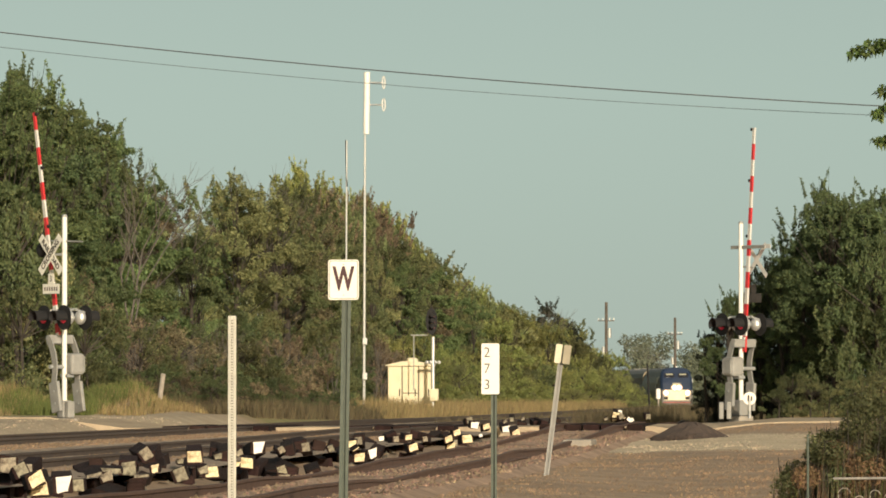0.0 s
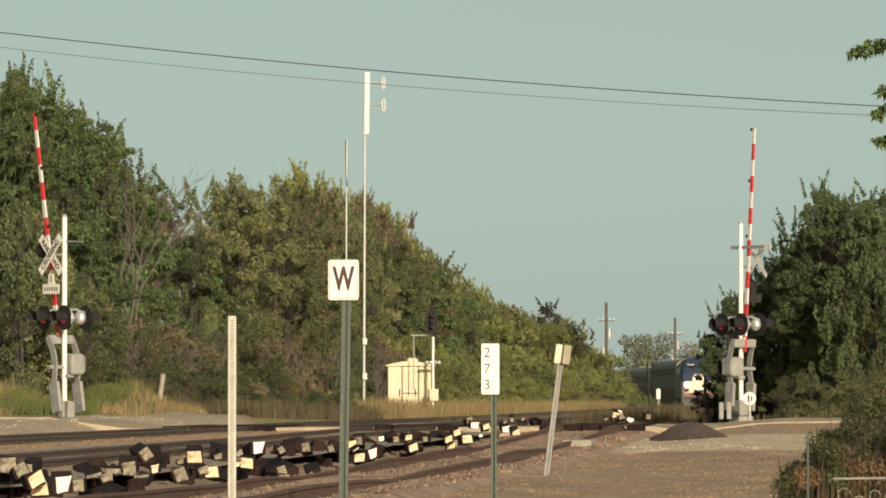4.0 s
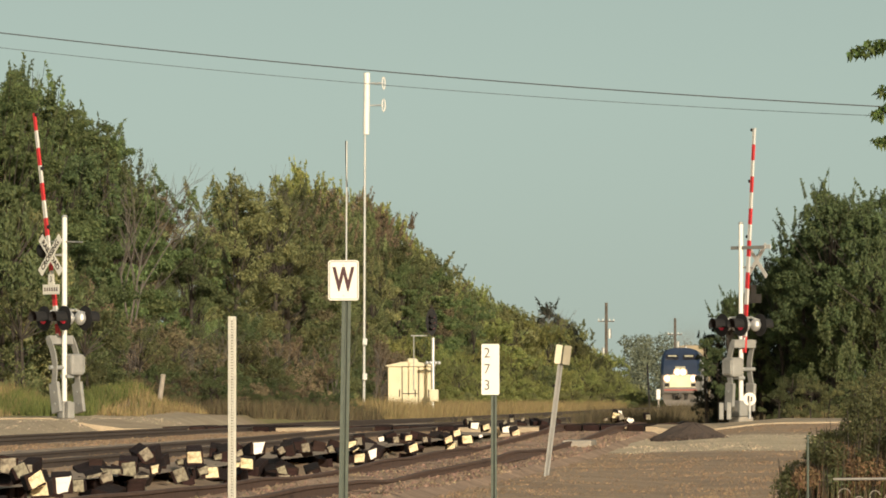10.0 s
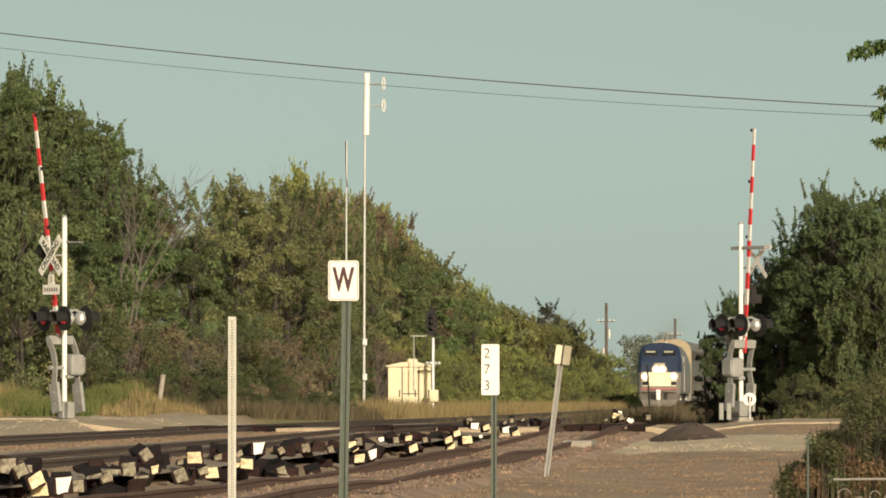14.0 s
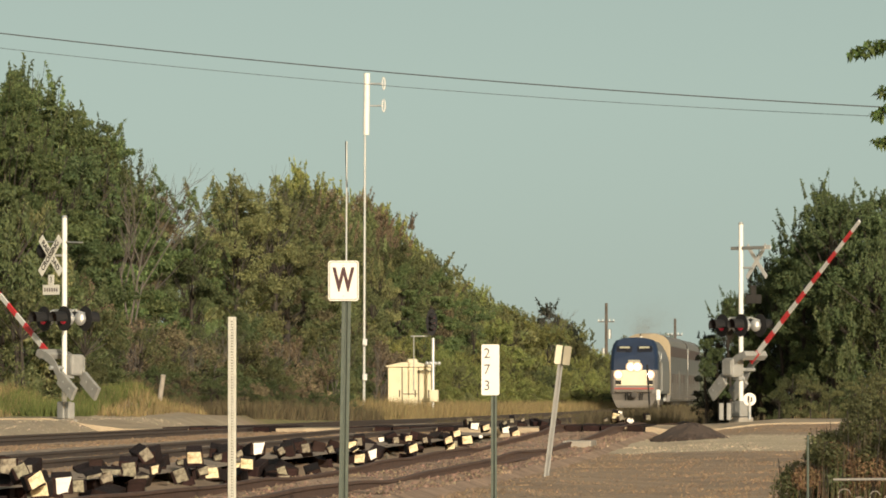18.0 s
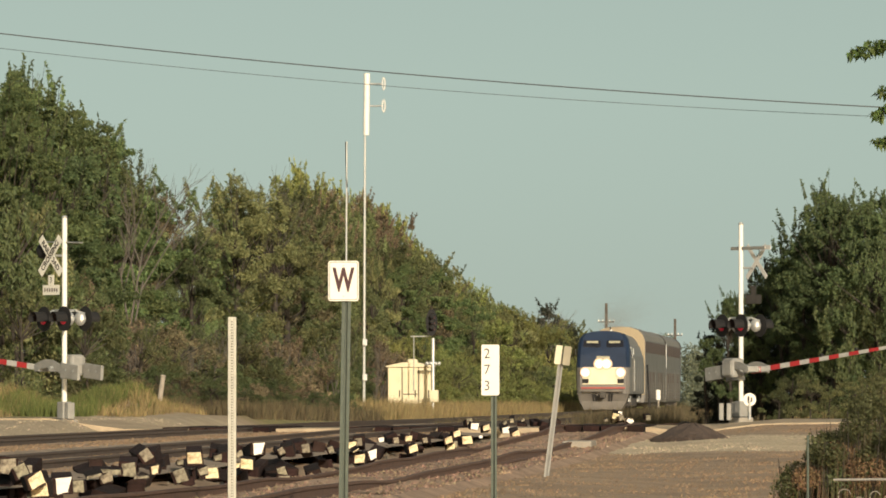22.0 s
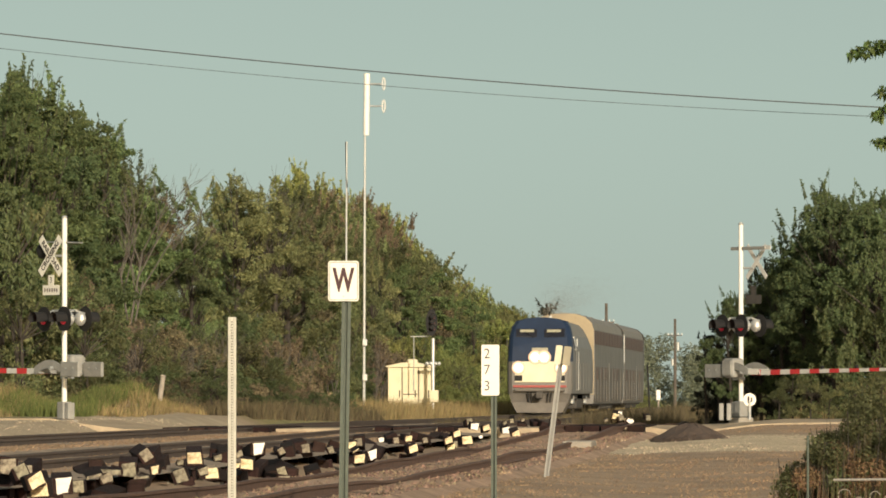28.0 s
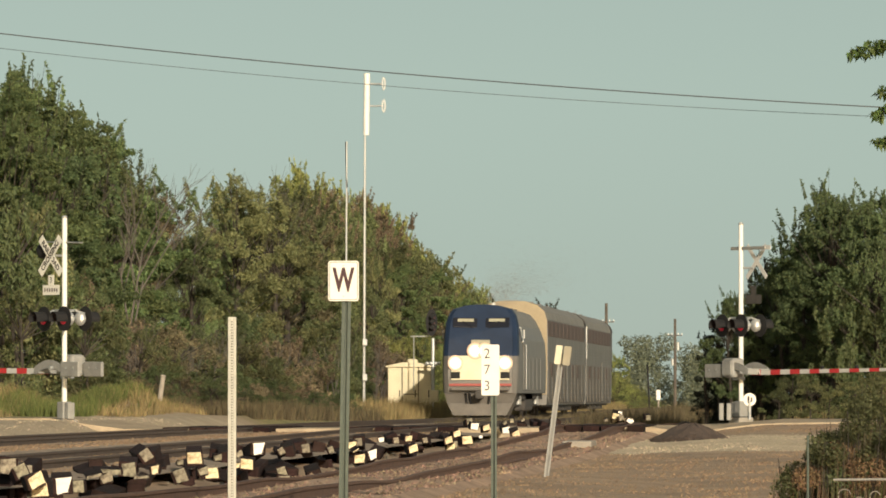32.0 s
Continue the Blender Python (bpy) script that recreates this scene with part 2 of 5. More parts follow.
def base_level(y):
    """Ground height along the railway: low yard, hump at the road crossing, flat fields beyond."""
    return 0.93 - np.interp(y, [0, 60, 95, 110, 130, 150, 165, 180, 200, 230, 270, 400, 5000],
                            [1.65, 1.58, 1.52, 1.42, 1.25, 1.05, 0.86, 0.67, 0.72, 0.95, 1.10, 1.25, 1.25]) - dip(y)


def west_level(y):
    """The bank west of the lines, higher than the yard."""
    return 0.93 - np.interp(y, [0, 120, 148, 160, 205, 240, 300, 400, 5000], [1.3, 1.15, 0.85, 0.60, 0.62, 0.85, 1.10, 1.25, 1.25]) - dip(y)


def rail_level(y):
    return 0.93 - np.interp(y, [0, 165, 205, 255, 5000], [0.78, 0.785, 0.80, 0.86, 0.86]) - dip(y)


def second_level(y):
    return 0.93 - np.interp(y, [0, 88, 137, 161, 205, 255, 5000], [0.89, 0.88, 0.84, 0.785, 0.80, 0.88, 0.88])


def siding_level(y):
    return 0.93 - np.interp(y, [0, 110, 135, 165, 180, 230, 400], [1.13, 1.10, 1.04, 0.80, 0.75, 0.95, 1.0])


R_CURVE, Y_CURVE, X_MAIN = 725.0, 545.0, -16.6


def line_at(s, x0=X_MAIN):
    """Place and heading of a railway line s metres along it: straight, then a wide bend to the west."""
    if s <= Y_CURVE:
        return x0, s, 0.0
    a = (s - Y_CURVE) / R_CURVE
    return x0 - (1 - math.cos(a)) * R_CURVE, Y_CURVE + math.sin(a) * R_CURVE, a


# ---- ground ----
def ground_at(x, y):
    b = float(west_level(y) if x < -12 else base_level(y))
    bed = float(rail_level(y)) - 0.33
    if y > 300:
        return b
    if x < -20:
        b += 0.72 * math.exp(-((x + 22.7) / 1.1) ** 2 - ((y - 197) / 7) ** 2) + 0.75 * math.exp(-((x + 26.0) / 1.3) ** 2 - ((y - 192) / 8) ** 2)
    w = min(1.0, max(0.0, (x + 20.0) / 1.2)) * min(1.0, max(0.0, (-9.2 - x) / 1.5))
    k = min(1.0, max(0.0, (-3.5 - x) / 2.0)) * min(1.0, max(0.0, (x + 20.0) / 1.2))
    sid = float(siding_level(y)) - 0.22
    low = sid + (bed - sid) * w
    return b + (low - b) * k


def ground_material():
    m = paint("ground_soil", (0.315, 0.228, 0.152), 0.95, vary=0.3, scale=0.5, bump=0.8, bscale=14)
    n, l = m.node_tree.nodes, m.node_tree.links
    b = n["Principled BSDF"]
    old = b.inputs["Base Color"].links[0].from_socket
    co = n.new("ShaderNodeTexCoord")
    wob = n.new("ShaderNodeTexNoise")
    wob.inputs["Scale"].default_value = 0.25
    wob.inputs["Detail"].default_value = 5
    l.new(co.outputs["Object"], wob.inputs["Vector"])
    sep = n.new("ShaderNodeSeparateXYZ")
    l.new(co.outputs["Object"], sep.inputs["Vector"])

    def math_node(op, a, bb):
        q = n.new("ShaderNodeMath")
        q.operation = op
        for i, v in enumerate((a, bb)):
            if isinstance(v, (int, float)):
                q.inputs[i].default_value = v
            else:
                l.new(v, q.inputs[i])
        return q.outputs[0]

    jit = math_node('MULTIPLY', math_node('SUBTRACT', wob.outputs["Fac"], 0.5), 7.0)
    ys = math_node('ADD', sep.outputs["Y"], jit)
    xs = math_node('ADD', sep.outputs["X"], math_node('MULTIPLY', jit, 0.15))

    def step(v, lo, hi):
        q = n.new("ShaderNodeMapRange")
        q.inputs["From Min"].default_value = lo
        q.inputs["From Max"].default_value = hi
        l.new(v, q.inputs["Value"])
        return q.outputs["Result"]

    def lay(under, colour_a, colour_b, scale, mask):
        t = n.new("ShaderNodeTexNoise")
        t.inputs["Scale"].default_value = scale
        t.inputs["Detail"].default_value = 8
        l.new(co.outputs["Object"], t.inputs["Vector"])
        c = n.new("ShaderNodeMix")
        c.data_type = 'RGBA'
        c.inputs["A"].default_value = (*colour_a, 1)
        c.inputs["B"].default_value = (*colour_b, 1)
        l.new(step(t.outputs["Fac"], 0.3, 0.7), c.inputs["Factor"])
        o = n.new("ShaderNodeMix")
        o.data_type = 'RGBA'
        l.new(mask, o.inputs["Factor"])
        l.new(under, o.inputs["A"])
        l.new(c.outputs["Result"], o.inputs["B"])
        return o.outputs["Result"]

    east = step(xs, -9.0, -8.0)
    pale = math_node('MULTIPLY', math_node('MULTIPLY', step(ys, 139, 142), step(ys, 161, 158)), east)
    west = math_node('MULTIPLY', step(xs, -18.2, -18.9), math_node('MULTIPLY', step(ys, 135, 145), step(ys, 206, 196)))
    c = lay(old, (0.44, 0.35, 0.235), (0.60, 0.50, 0.345), 0.7, pale)
    c = lay(c, (0.33, 0.265, 0.185), (0.44, 0.36, 0.25), 0.7, west)
    field = math_node('MAXIMUM', step(ys, 202, 208), step(xs, -22.6, -23.6))
    c = lay(c, (0.30, 0.24, 0.10), (0.17, 0.17, 0.06), 0.35, field)
    l.new(c, b.inputs["Base Color"])
    return m


def make_ground():
    xs = np.unique(np.concatenate([np.linspace(-2600, -120, 24), np.linspace(-120, -26, 30), np.arange(-26, 8.1, 0.5), np.linspace(8, 120, 28), np.linspace(120, 2600, 24)]))
    ys = np.unique(np.concatenate([np.linspace(-900, 40, 16), np.arange(40, 240, 2.0), np.arange(240, 800, 8.0), np.linspace(800, 4600, 40)]))
    verts, faces = [], []
    rng = np.random.RandomState(3)
    for y in ys:
        for x in xs:
            verts.append((x, y, ground_at(x, y) + rng.uniform(-1, 1) * (0.015 if abs(x) < 30 and y < 260 else 0.0)))
    nx = len(xs)
    for j in range(len(ys) - 1):
        for i in range(nx - 1):
            a = j * nx + i
            faces.append((a, a + 1, a + nx + 1, a + nx))
    me = bpy.data.meshes.new("ground")
    me.from_pydata(verts, [], faces)
    me.polygons.foreach_set("use_smooth", [True] * len(faces))
    me.materials.append(ground_material())
    return tagged(new("ground", me), "brown gravel yard running into dry grass fields", "ground", kind="structure")


make_ground()

# ---- the road over the line ----
ROAD_MID, ROAD_WAY = Vector((-12.2, 171.5, 0)), Vector((0.835, 0.55, 0)).normalized()
ROAD_SIDE = Vector((ROAD_WAY.y, -ROAD_WAY.x, 0))


def road_level(x, y):
    if -19.4 < x < -5.6:
        k = min(1.0, max(0.0, (x + 9.6) / 1.2))
        return (1 - k) * float(rail_level(y)) + k * float(siding_level(y)) - 0.03
    return ground_at(x, y) + 0.05


def make_road():
    bm = bmesh.new()
    rows = []
    for i in range(-60, 61):
        s = i * 1.0
        row = []
        for w in (-3.3, -3.2, -1.6, 0, 1.6, 3.2, 3.3):
            p = ROAD_MID + ROAD_WAY * s + ROAD_SIDE * w
            drop = 0.25 if abs(w) > 3.25 else 0.0
            row.append(bm.verts.new((p.x, p.y, road_level(p.x, p.y) - drop)))
        rows.append(row)
    for a, b in zip(rows, rows[1:]):
        for i in range(6):
            bm.faces.new((a[i], a[i + 1], b[i + 1], b[i]))
    m = paint("road_surface", (0.36, 0.288, 0.20), 0.9, vary=0.25, scale=0.8, bump=0.5, bscale=20)
    return tagged(part("road", bm, m), "dusty worn gravel road over the railway", "road", kind="structure")


make_road()

# ---- railway lines ----
def sweep_rail(points, r=1.0):
    prof = [(-0.07, 0), (0.07, 0), (0.07, 0.02), (0.014, 0.045), (0.014, 0.125), (0.037, 0.135), (0.037, 0.17), (-0.037, 0.17), (-0.037, 0.135), (-0.014, 0.125), (-0.014, 0.045), (-0.07, 0.02)]
    return loft([[(p[0] + a * r, p[1], p[2] + b - 0.17) for a, b in prof] for p in points])


def railway(label, x0, level, y0, y1, steel, stone, wav=0.0, seed=1, ties_to=260, fill=0.0, shoulder=0.3):
    root = rig("railway_track", Matrix.Identity(4), label, "railway track", group="railway lines", kind="structure")
    rng = random.Random(seed)
    ph = [rng.uniform(0, 6.28) for _ in range(6)]

    def wob(y, k):
        return wav * (math.sin(y / 3.1 + ph[k]) * 0.5 + math.sin(y / 7.7 + ph[k + 1]) + math.sin(y / 1.7 + ph[k + 2]) * 0.25)

    ss = np.concatenate([np.arange(y0, min(y1, 300), 1.5 if wav else 4.0), np.arange(300, y1, 8.0)])
    for k, off in ((0, -0.75), (3, 0.75)):
        pts = []
        for s in ss:
            x, y, a = line_at(s, x0)
            pts.append((x + off * math.cos(a) + wob(y, k) * 0.8, y + off * math.sin(a), float(level(y)) + wob(y, k) * 0.75))
        part("rail", sweep_rail(pts), steel, root, "rust-brown steel rail" if wav else "dark worn steel rail")
    bm = bmesh.new()
    rows = []
    for s in ss:
        x, y, a = line_at(s, x0)
        z = float(level(y))
        prof = [(-2.3, -0.2 + fill - shoulder), (-1.45, -0.20 + fill), (-0.5, -0.185 + fill), (0.5, -0.185 + fill), (1.45, -0.20 + fill), (2.3, -0.2 + fill - shoulder)]
        rows.append([bm.verts.new((x + d * math.cos(a), y + d * math.sin(a), z + h + rng.uniform(-0.02, 0.02))) for d, h in prof])
    for a, b in zip(rows, rows[1:]):
        for i in range(5):
            bm.faces.new((a[i], a[i + 1], b[i + 1], b[i]))
    part("ballast", bm, stone, root, "crushed stone ballast")
    v, f = [], []
    s = y0
    while s < ties_to:
        x, y, a = line_at(s, x0)
        z = float(level(y)) - 0.165
        j = rng.uniform(-0.05, 0.05)
        k = len(v)
        for dz in (-0.2, 0.0):
            for dx, dy in ((-1.3, -0.11), (1.3, -0.11), (1.3, 0.11), (-1.3, 0.11)):
                v.append((x + dx + j, y + dy, z + dz))
        f += [(k, k + 1, k + 5, k + 4), (k + 1, k + 2, k + 6, k + 5), (k + 2, k + 3, k + 7, k + 6), (k + 3, k, k + 4, k + 7), (k + 4, k + 5, k + 6, k + 7)]
        s += 0.55
    me = bpy.data.meshes.new("sleepers")
    me.from_pydata(v, [], f)
    me.materials.append(creosote)
    ob = tagged(new("sleepers", me), "row of dark wooden sleepers", kind="stuff")
    ob.parent = root
    return root


railway("straight main line with dark rails on stone ballast", X_MAIN, rail_level, 55, 900, rail_head, ballast, fill=0.075, shoulder=0.12)
railway("second main line with dark rails beside the first", -12.3, second_level, 55, 420, rail_head, ballast, seed=2, fill=0.075, shoulder=0.05)
railway("uneven disused siding with rust-brown wavy rails", -7.75, siding_level, 55, 330, rust_rail, red_ballast, wav=0.055, seed=5, fill=0.06)


def crossing_planks():
    root = rig("crossing_deck", Matrix.Identity(4), "dark timber planks laid between the rails at the road", "crossing deck", kind="structure")
    for x0, lev in ((X_MAIN, rail_level), (-12.3, second_level), (-7.75, siding_level)):
        yc = ROAD_MID.y + (x0 - ROAD_MID.x) * ROAD_WAY.y / ROAD_WAY.x
        for off in (-1.1, -0.45, 0, 0.45, 1.1):
            part("plank", box((0.40, 9.5, 0.16), (x0 + off, yc, float(lev(yc)) - 0.07), bevel=0.01), creosote, root)


crossing_planks()


# ---- road crossing signals ----
def crossing_signal(m, label, front=True, high=4.85, reach=5.7):
    root = rig("crossing_signal", m, label, "crossing signal", group="crossing signals")
    part("mast", rod((0, 0, 0.3), (0, 0, high), 0.062, seg=16), white_paint, root, "white steel mast")
    base = part("base", box((0.27, 0.27, 0.42), (0, 0, 0.21), bevel=0.03), case_grey, root, "cast grey junction base")
    part("foundation", box((0.48, 0.48, 0.9), (0, 0, -0.46), bevel=0.03), concrete, root, "concrete footing")
    part("cable_box", box((0.16, 0.2, 0.4), (0.22, 0, 0.2), bevel=0.02), case_grey, base)
    part("cap", rod((0, 0, high), (0, 0, high + 0.06), 0.075, 0.05), galvanised, root)
    if front:
        part("bracket", rod((-0.95, 0, 4.3), (0.75, 0, 4.25), 0.018), galvanised, root)
        bell = part("bell", ball(0.19, (-0.93, 0, 4.08), 16, (1, 0.7, 1)), black_paint, root, "black crossing bell")
        part("bell_hanger", rod((-0.93, 0, 4.2), (-0.93, 0, 4.31), 0.03, seg=8), galvanised, bell)
    else:
        bar = part("bracket", box((1.5, 0.05, 0.09), (-0.32, 0, 4.47), bevel=0.01), case_grey, root)
        part("reflector_plate", box((0.34, 0.02, 0.11), (-1.10, -0.03, 4.48), bevel=0.005), white_sheet, bar, "short white reflector plate")
    # crossbuck
    for k, (ang, words) in enumerate(((-45, "RAILROAD"), (45, "CROSSING"))):
        t = pose(-0.30, -0.20 - 0.012 * k, 3.95, 0, -ang, 0) if front else pose(-0.42, -0.20 - 0.012 * k, 4.12, 0, -ang, 0)
        blade = part("crossbuck_blade", box((1.22, 0.008, 0.23 if front else 0.13), (0, 0, 0), bevel=0.003), sign_white if front else white_sheet, root, "white crossbuck blade" if front else "pale back of a crossbuck blade")
        blade.matrix_basis = t
        if front:
            text_part(words, 0.19, (0, -0.008, 0), FACE_US, black_ink, blade, squeeze=1.05, bold=0.004)
    part("crossbuck_bracket", rod((-0.30, -0.19, 3.95), (0, 0, 3.95), 0.03), galvanised, root)
    plate = part("track_count_plate", box((0.70, 0.008, 0.24), (-0.28, -0.2, 3.12), bevel=0.003), sign_white if front else under_dark, root, "track count plate")
    part("count_square", box((0.24, 0.008, 0.24), (-0.28, -0.2, 3.362), bevel=0.003), sign_white if front else under_dark, plate)
    if front:
        text_part("3", 0.2, (-0.28, -0.21, 3.36), FACE_US, black_ink, plate, "numeral")
        for i in range(6):
            part("lettering_bar", box((0.04, 0.004, 0.09), (-0.53 + i * 0.1, -0.208, 3.12)), brown_ink, plate)
    # flashing lights, one pair each way
    part("light_arm", rod((-0.5, 0, 2.62), (0.5, 0, 2.62), 0.03), galvanised, root)
    for side in (-1, 1):
        for x in (-0.42, 0.42):
            y = side * 0.30
            head = part("flasher", rod((x, y, 2.42), (x, y + side * 0.02, 2.42), 0.30, seg=28), black_paint, root, "black round light background")
            part("housing", ball(0.17, (x, y - side * 0.13, 2.42), 14, (1, 0.75, 1)), aluminium, head, "silver domed housing")
            hood = bmesh.new()
            rings = []
            for d, r in ((0.02, 0.17), (0.34, 0.17)):
                rings.append([(x + math.cos(a) * r, y + side * d, 2.42 + math.sin(a) * r) for a in np.linspace(math.radians(-25), math.radians(205), 15)])
            vs = [[hood.verts.new(p) for p in ring] for ring in rings]
            for i in range(14):
                hood.faces.new((vs[0][i], vs[0][i + 1], vs[1][i + 1], vs[1][i]))
            part("hood", hood, black_paint, head)
            part("lens", ball(0.14, (x, y + side * 0.035, 2.42), 16, (1, 0.25, 1)), lens_red, head, "dark red lens")
            part("stem", rod((x, y, 2.55), (x, 0, 2.62), 0.025), galvanised, head)
    # gate mechanism
    mech = part("mechanism", box((0.44, 0.40, 0.52), (0.05, 0.22, 1.30), bevel=0.07), case_grey, root, "grey gate mechanism case")
    part("mechanism_cover", box((0.36, 0.03, 0.40), (0.05, 0.43, 1.30), bevel=0.03), case_grey, mech)
    part("mechanism_bracket", box((0.3, 0.2, 0.08), (0, 0.08, 1.02)), galvanised, root)
    arm = part("gate_arm", rod((-0.60, 0, -0.08), (-0.85, 0, -0.08), 0.065, seg=8), aluminium, root, "red and white striped gate arm")
    n, a0 = (13, 0.66) if front else (14, 0.45)
    for i in range(n):
        a = -a0 - (reach - a0) * i / n
        b = -a0 - (reach - a0) * (i + 1) / n
        h = 0.14 - 0.065 * i / n
        part("stripe", box((abs(b - a), 0.05, h), ((a + b) / 2, 0, -0.08)), red_sheet if i % 2 == 0 else white_sheet, arm)
    for x in (-reach * 0.55, -reach * 0.78, -reach + 0.05):
        part("arm_lamp", box((0.08, 0.07, 0.09), (x, 0, 0.01), bevel=0.015), black_paint, arm)
    part("arm_clamp", box((0.22, 0.72, 0.16), (-0.68, 0.02, -0.06), bevel=0.02), case_grey, arm)
    for y in (-0.32, 0.36):
        # support arm, bowed over the mast
        ring = []
        for k in range(9):
            u = k / 8
            x = -0.74 + 1.2 * u
            z = -0.06 + 0.16 * math.sin(math.pi * u)
            ring.append([(x, y - 0.015, z - 0.10), (x, y + 0.015, z - 0.10), (x, y + 0.015, z + 0.10), (x, y - 0.015, z + 0.10)])
        part("counterweight_arm", loft(ring), case_grey, arm)
        w = part("counterweight", box((0.74, 0.09, 0.36), (0.74, y, -0.02), bevel=0.02), case_grey, arm, "grey counterweight plates")
        part("weight_bolt", rod((0.6, y - 0.06, 0.0), (0.6, y + 0.06, 0.0), 0.03, seg=8), galvanised, w)
        part("weight_bolt", rod((0.9, y - 0.06, 0.0), (0.9, y + 0.06, 0.0), 0.03, seg=8), galvanised, w)
    part("arm_shaft", rod((0, -0.42, 0), (0, 0.42, 0), 0.05), galvanised, arm)
    return root, arm


left_signal, left_arm = crossing_signal(pose(-20.19, 163, 0.36, 0, 0, -48), "white crossing signal with readable crossbuck and striped gate", True, 4.86, 6.32)
right_signal, right_arm = crossing_signal(pose(-4.24, 180, 0.36, 0, 0, 128), "white crossing signal seen from behind with striped gate", False, 5.1, 6.4)


def bell_disc():
    root = rig("switch_target", pose(-3.98, 178.5, 0.30), "round white target on a short grey post", "switch target")
    part("post", rod((0, 0, 0), (0, 0, 0.5), 0.04), galvanised, root)
    d = part("disc", rod((0, 0.02, 0.52), (0, -0.02, 0.52), 0.17, seg=28), sign_white, root)
    part("symbol_bar", box((0.05, 0.01, 0.17), (-0.03, -0.025, 0.52)), black_ink, d)
    part("symbol_bar", box((0.04, 0.01, 0.12), (0.05, -0.025, 0.52)), black_ink, d)
    for x in (-0.55, -0.75):
        part("cable_riser", box((0.12, 0.12, 0.45), (x, 0.2, 0.2), bevel=0.02), case_grey, root)


bell_disc()


# ---- lineside signs and posts ----
def channel_post(x, y, z0, z1, w, root, mat, lean=0.0):
    """A pressed U-channel post: a web, two flanges and two lips."""
    bm = bmesh.new()
    h = z1 - z0
    a, e = w * 0.19, w * 0.5
    half = [(e, -0.024), (e, -0.016), (a + 0.004, -0.016), (a + 0.004, 0.024)]
    inner = [(-a + 0.004, -0.024), (-a + 0.004, 0.016), (a - 0.004, 0.016), (a - 0.004, -0.024)]
    ring = half + [(-px, py) for px, py in reversed(half)] + inner
    loft([[(px, py, z) for px, py in ring] for z in (z0, z0 + h)], bm=bm)
    p = part("post", bm, mat, root, "painted steel channel post")
    p.matrix_basis = pose(x, y, 0, 0, lean, 0)
    return p


def rounded_plate(w, h, r, thick=0.006):
    pts = []
    for cx, cz, a0 in ((w / 2 - r, h / 2 - r, 0), (-w / 2 + r, h / 2 - r, 90), (-w / 2 + r, -h / 2 + r, 180), (w / 2 - r, -h / 2 + r, 270)):
        for k in range(6):
            a = math.radians(a0 + 18 * k)
            pts.append((cx + math.cos(a) * r, cz + math.sin(a) * r))
    return loft([[(x, d, z) for x, z in pts] for d in (-thick / 2, thick / 2)])


def whistle_sign():
    root = rig("whistle_sign", pose(-6.175, 75, -0.62), "white rectangular sign with dark letter W on green post", "railway sign")
    plate = part("plate", rounded_plate(0.34, 0.445, 0.03), sign_white, root, "white sign plate with thin dark border")
    plate.location = (0, 0, 2.82)
    rim = []
    for w, h, r in ((0.315, 0.42, 0.025), (0.305, 0.41, 0.022)):
        ring = []
        for cx, cz, a0 in ((w / 2 - r, h / 2 - r, 0), (-w / 2 + r, h / 2 - r, 90), (-w / 2 + r, -h / 2 + r, 180), (w / 2 - r, -h / 2 + r, 270)):
            for k in range(6):
                a = math.radians(a0 + 18 * k)
                ring.append((cx + math.cos(a) * r, -0.0045, cz + math.sin(a) * r))
        rim.append(ring)
    part("border", loft(rim, cap=False), brown_ink, plate)
    text_part("W", 0.36, (0, -0.006, 0.0), FACE_US, brown_ink, plate, "letter", 0.60, 0.012)
    for z in (0.17, -0.17):
        part("bolt", rod((0, -0.004, z), (0, -0.012, z), 0.008, seg=8), galvanised, plate)
    channel_post(-0.01, 0.05, -0.3, 3.0, 0.102, root, green_post, 0.9)


whistle_sign()


def mile_sign():
    root = rig("milepost_sign", pose(-4.845, 80, -0.62), "tall white mile sign with stacked numbers 2 7 3", "railway sign")
    plate = part("plate", rounded_plate(0.212, 0.60, 0.018), sign_white, root, "white plate with black numerals")
    plate.location = (0, 0, 1.85)
    for ch, z in (("2", 0.19), ("7", 0.0), ("3", -0.19)):
        text_part(ch, 0.168, (-0.040, -0.006, z), FACE_US, black_ink, plate, "numeral", 0.95, -0.0012)
    channel_post(0.04, 0.05, -0.3, 1.6, 0.07, root, green_post, 0.0)


mile_sign()


def marker_post():
    root = rig("marker_post", pose(-6.13, 62, -0.66), "pale perforated square steel post", "post")
    bm = box((0.074, 0.05, 2.7), (0, 0, 0.96), bevel=0.006)
    p = part("tube", bm, paint("pale_post", (0.52, 0.51, 0.44), 0.6, vary=0.15, scale=10), root)
    for i in range(102):
        part("hole", rod((0, -0.026, -0.3 + i * 0.0254), (0, -0.020, -0.3 + i * 0.0254), 0.0075, seg=6), black_paint, p)
    for x in (-0.017, 0.017):
        part("groove", box((0.005, 0.004, 2.68), (x, -0.0255, 0.96)), case_grey, p)


marker_post()


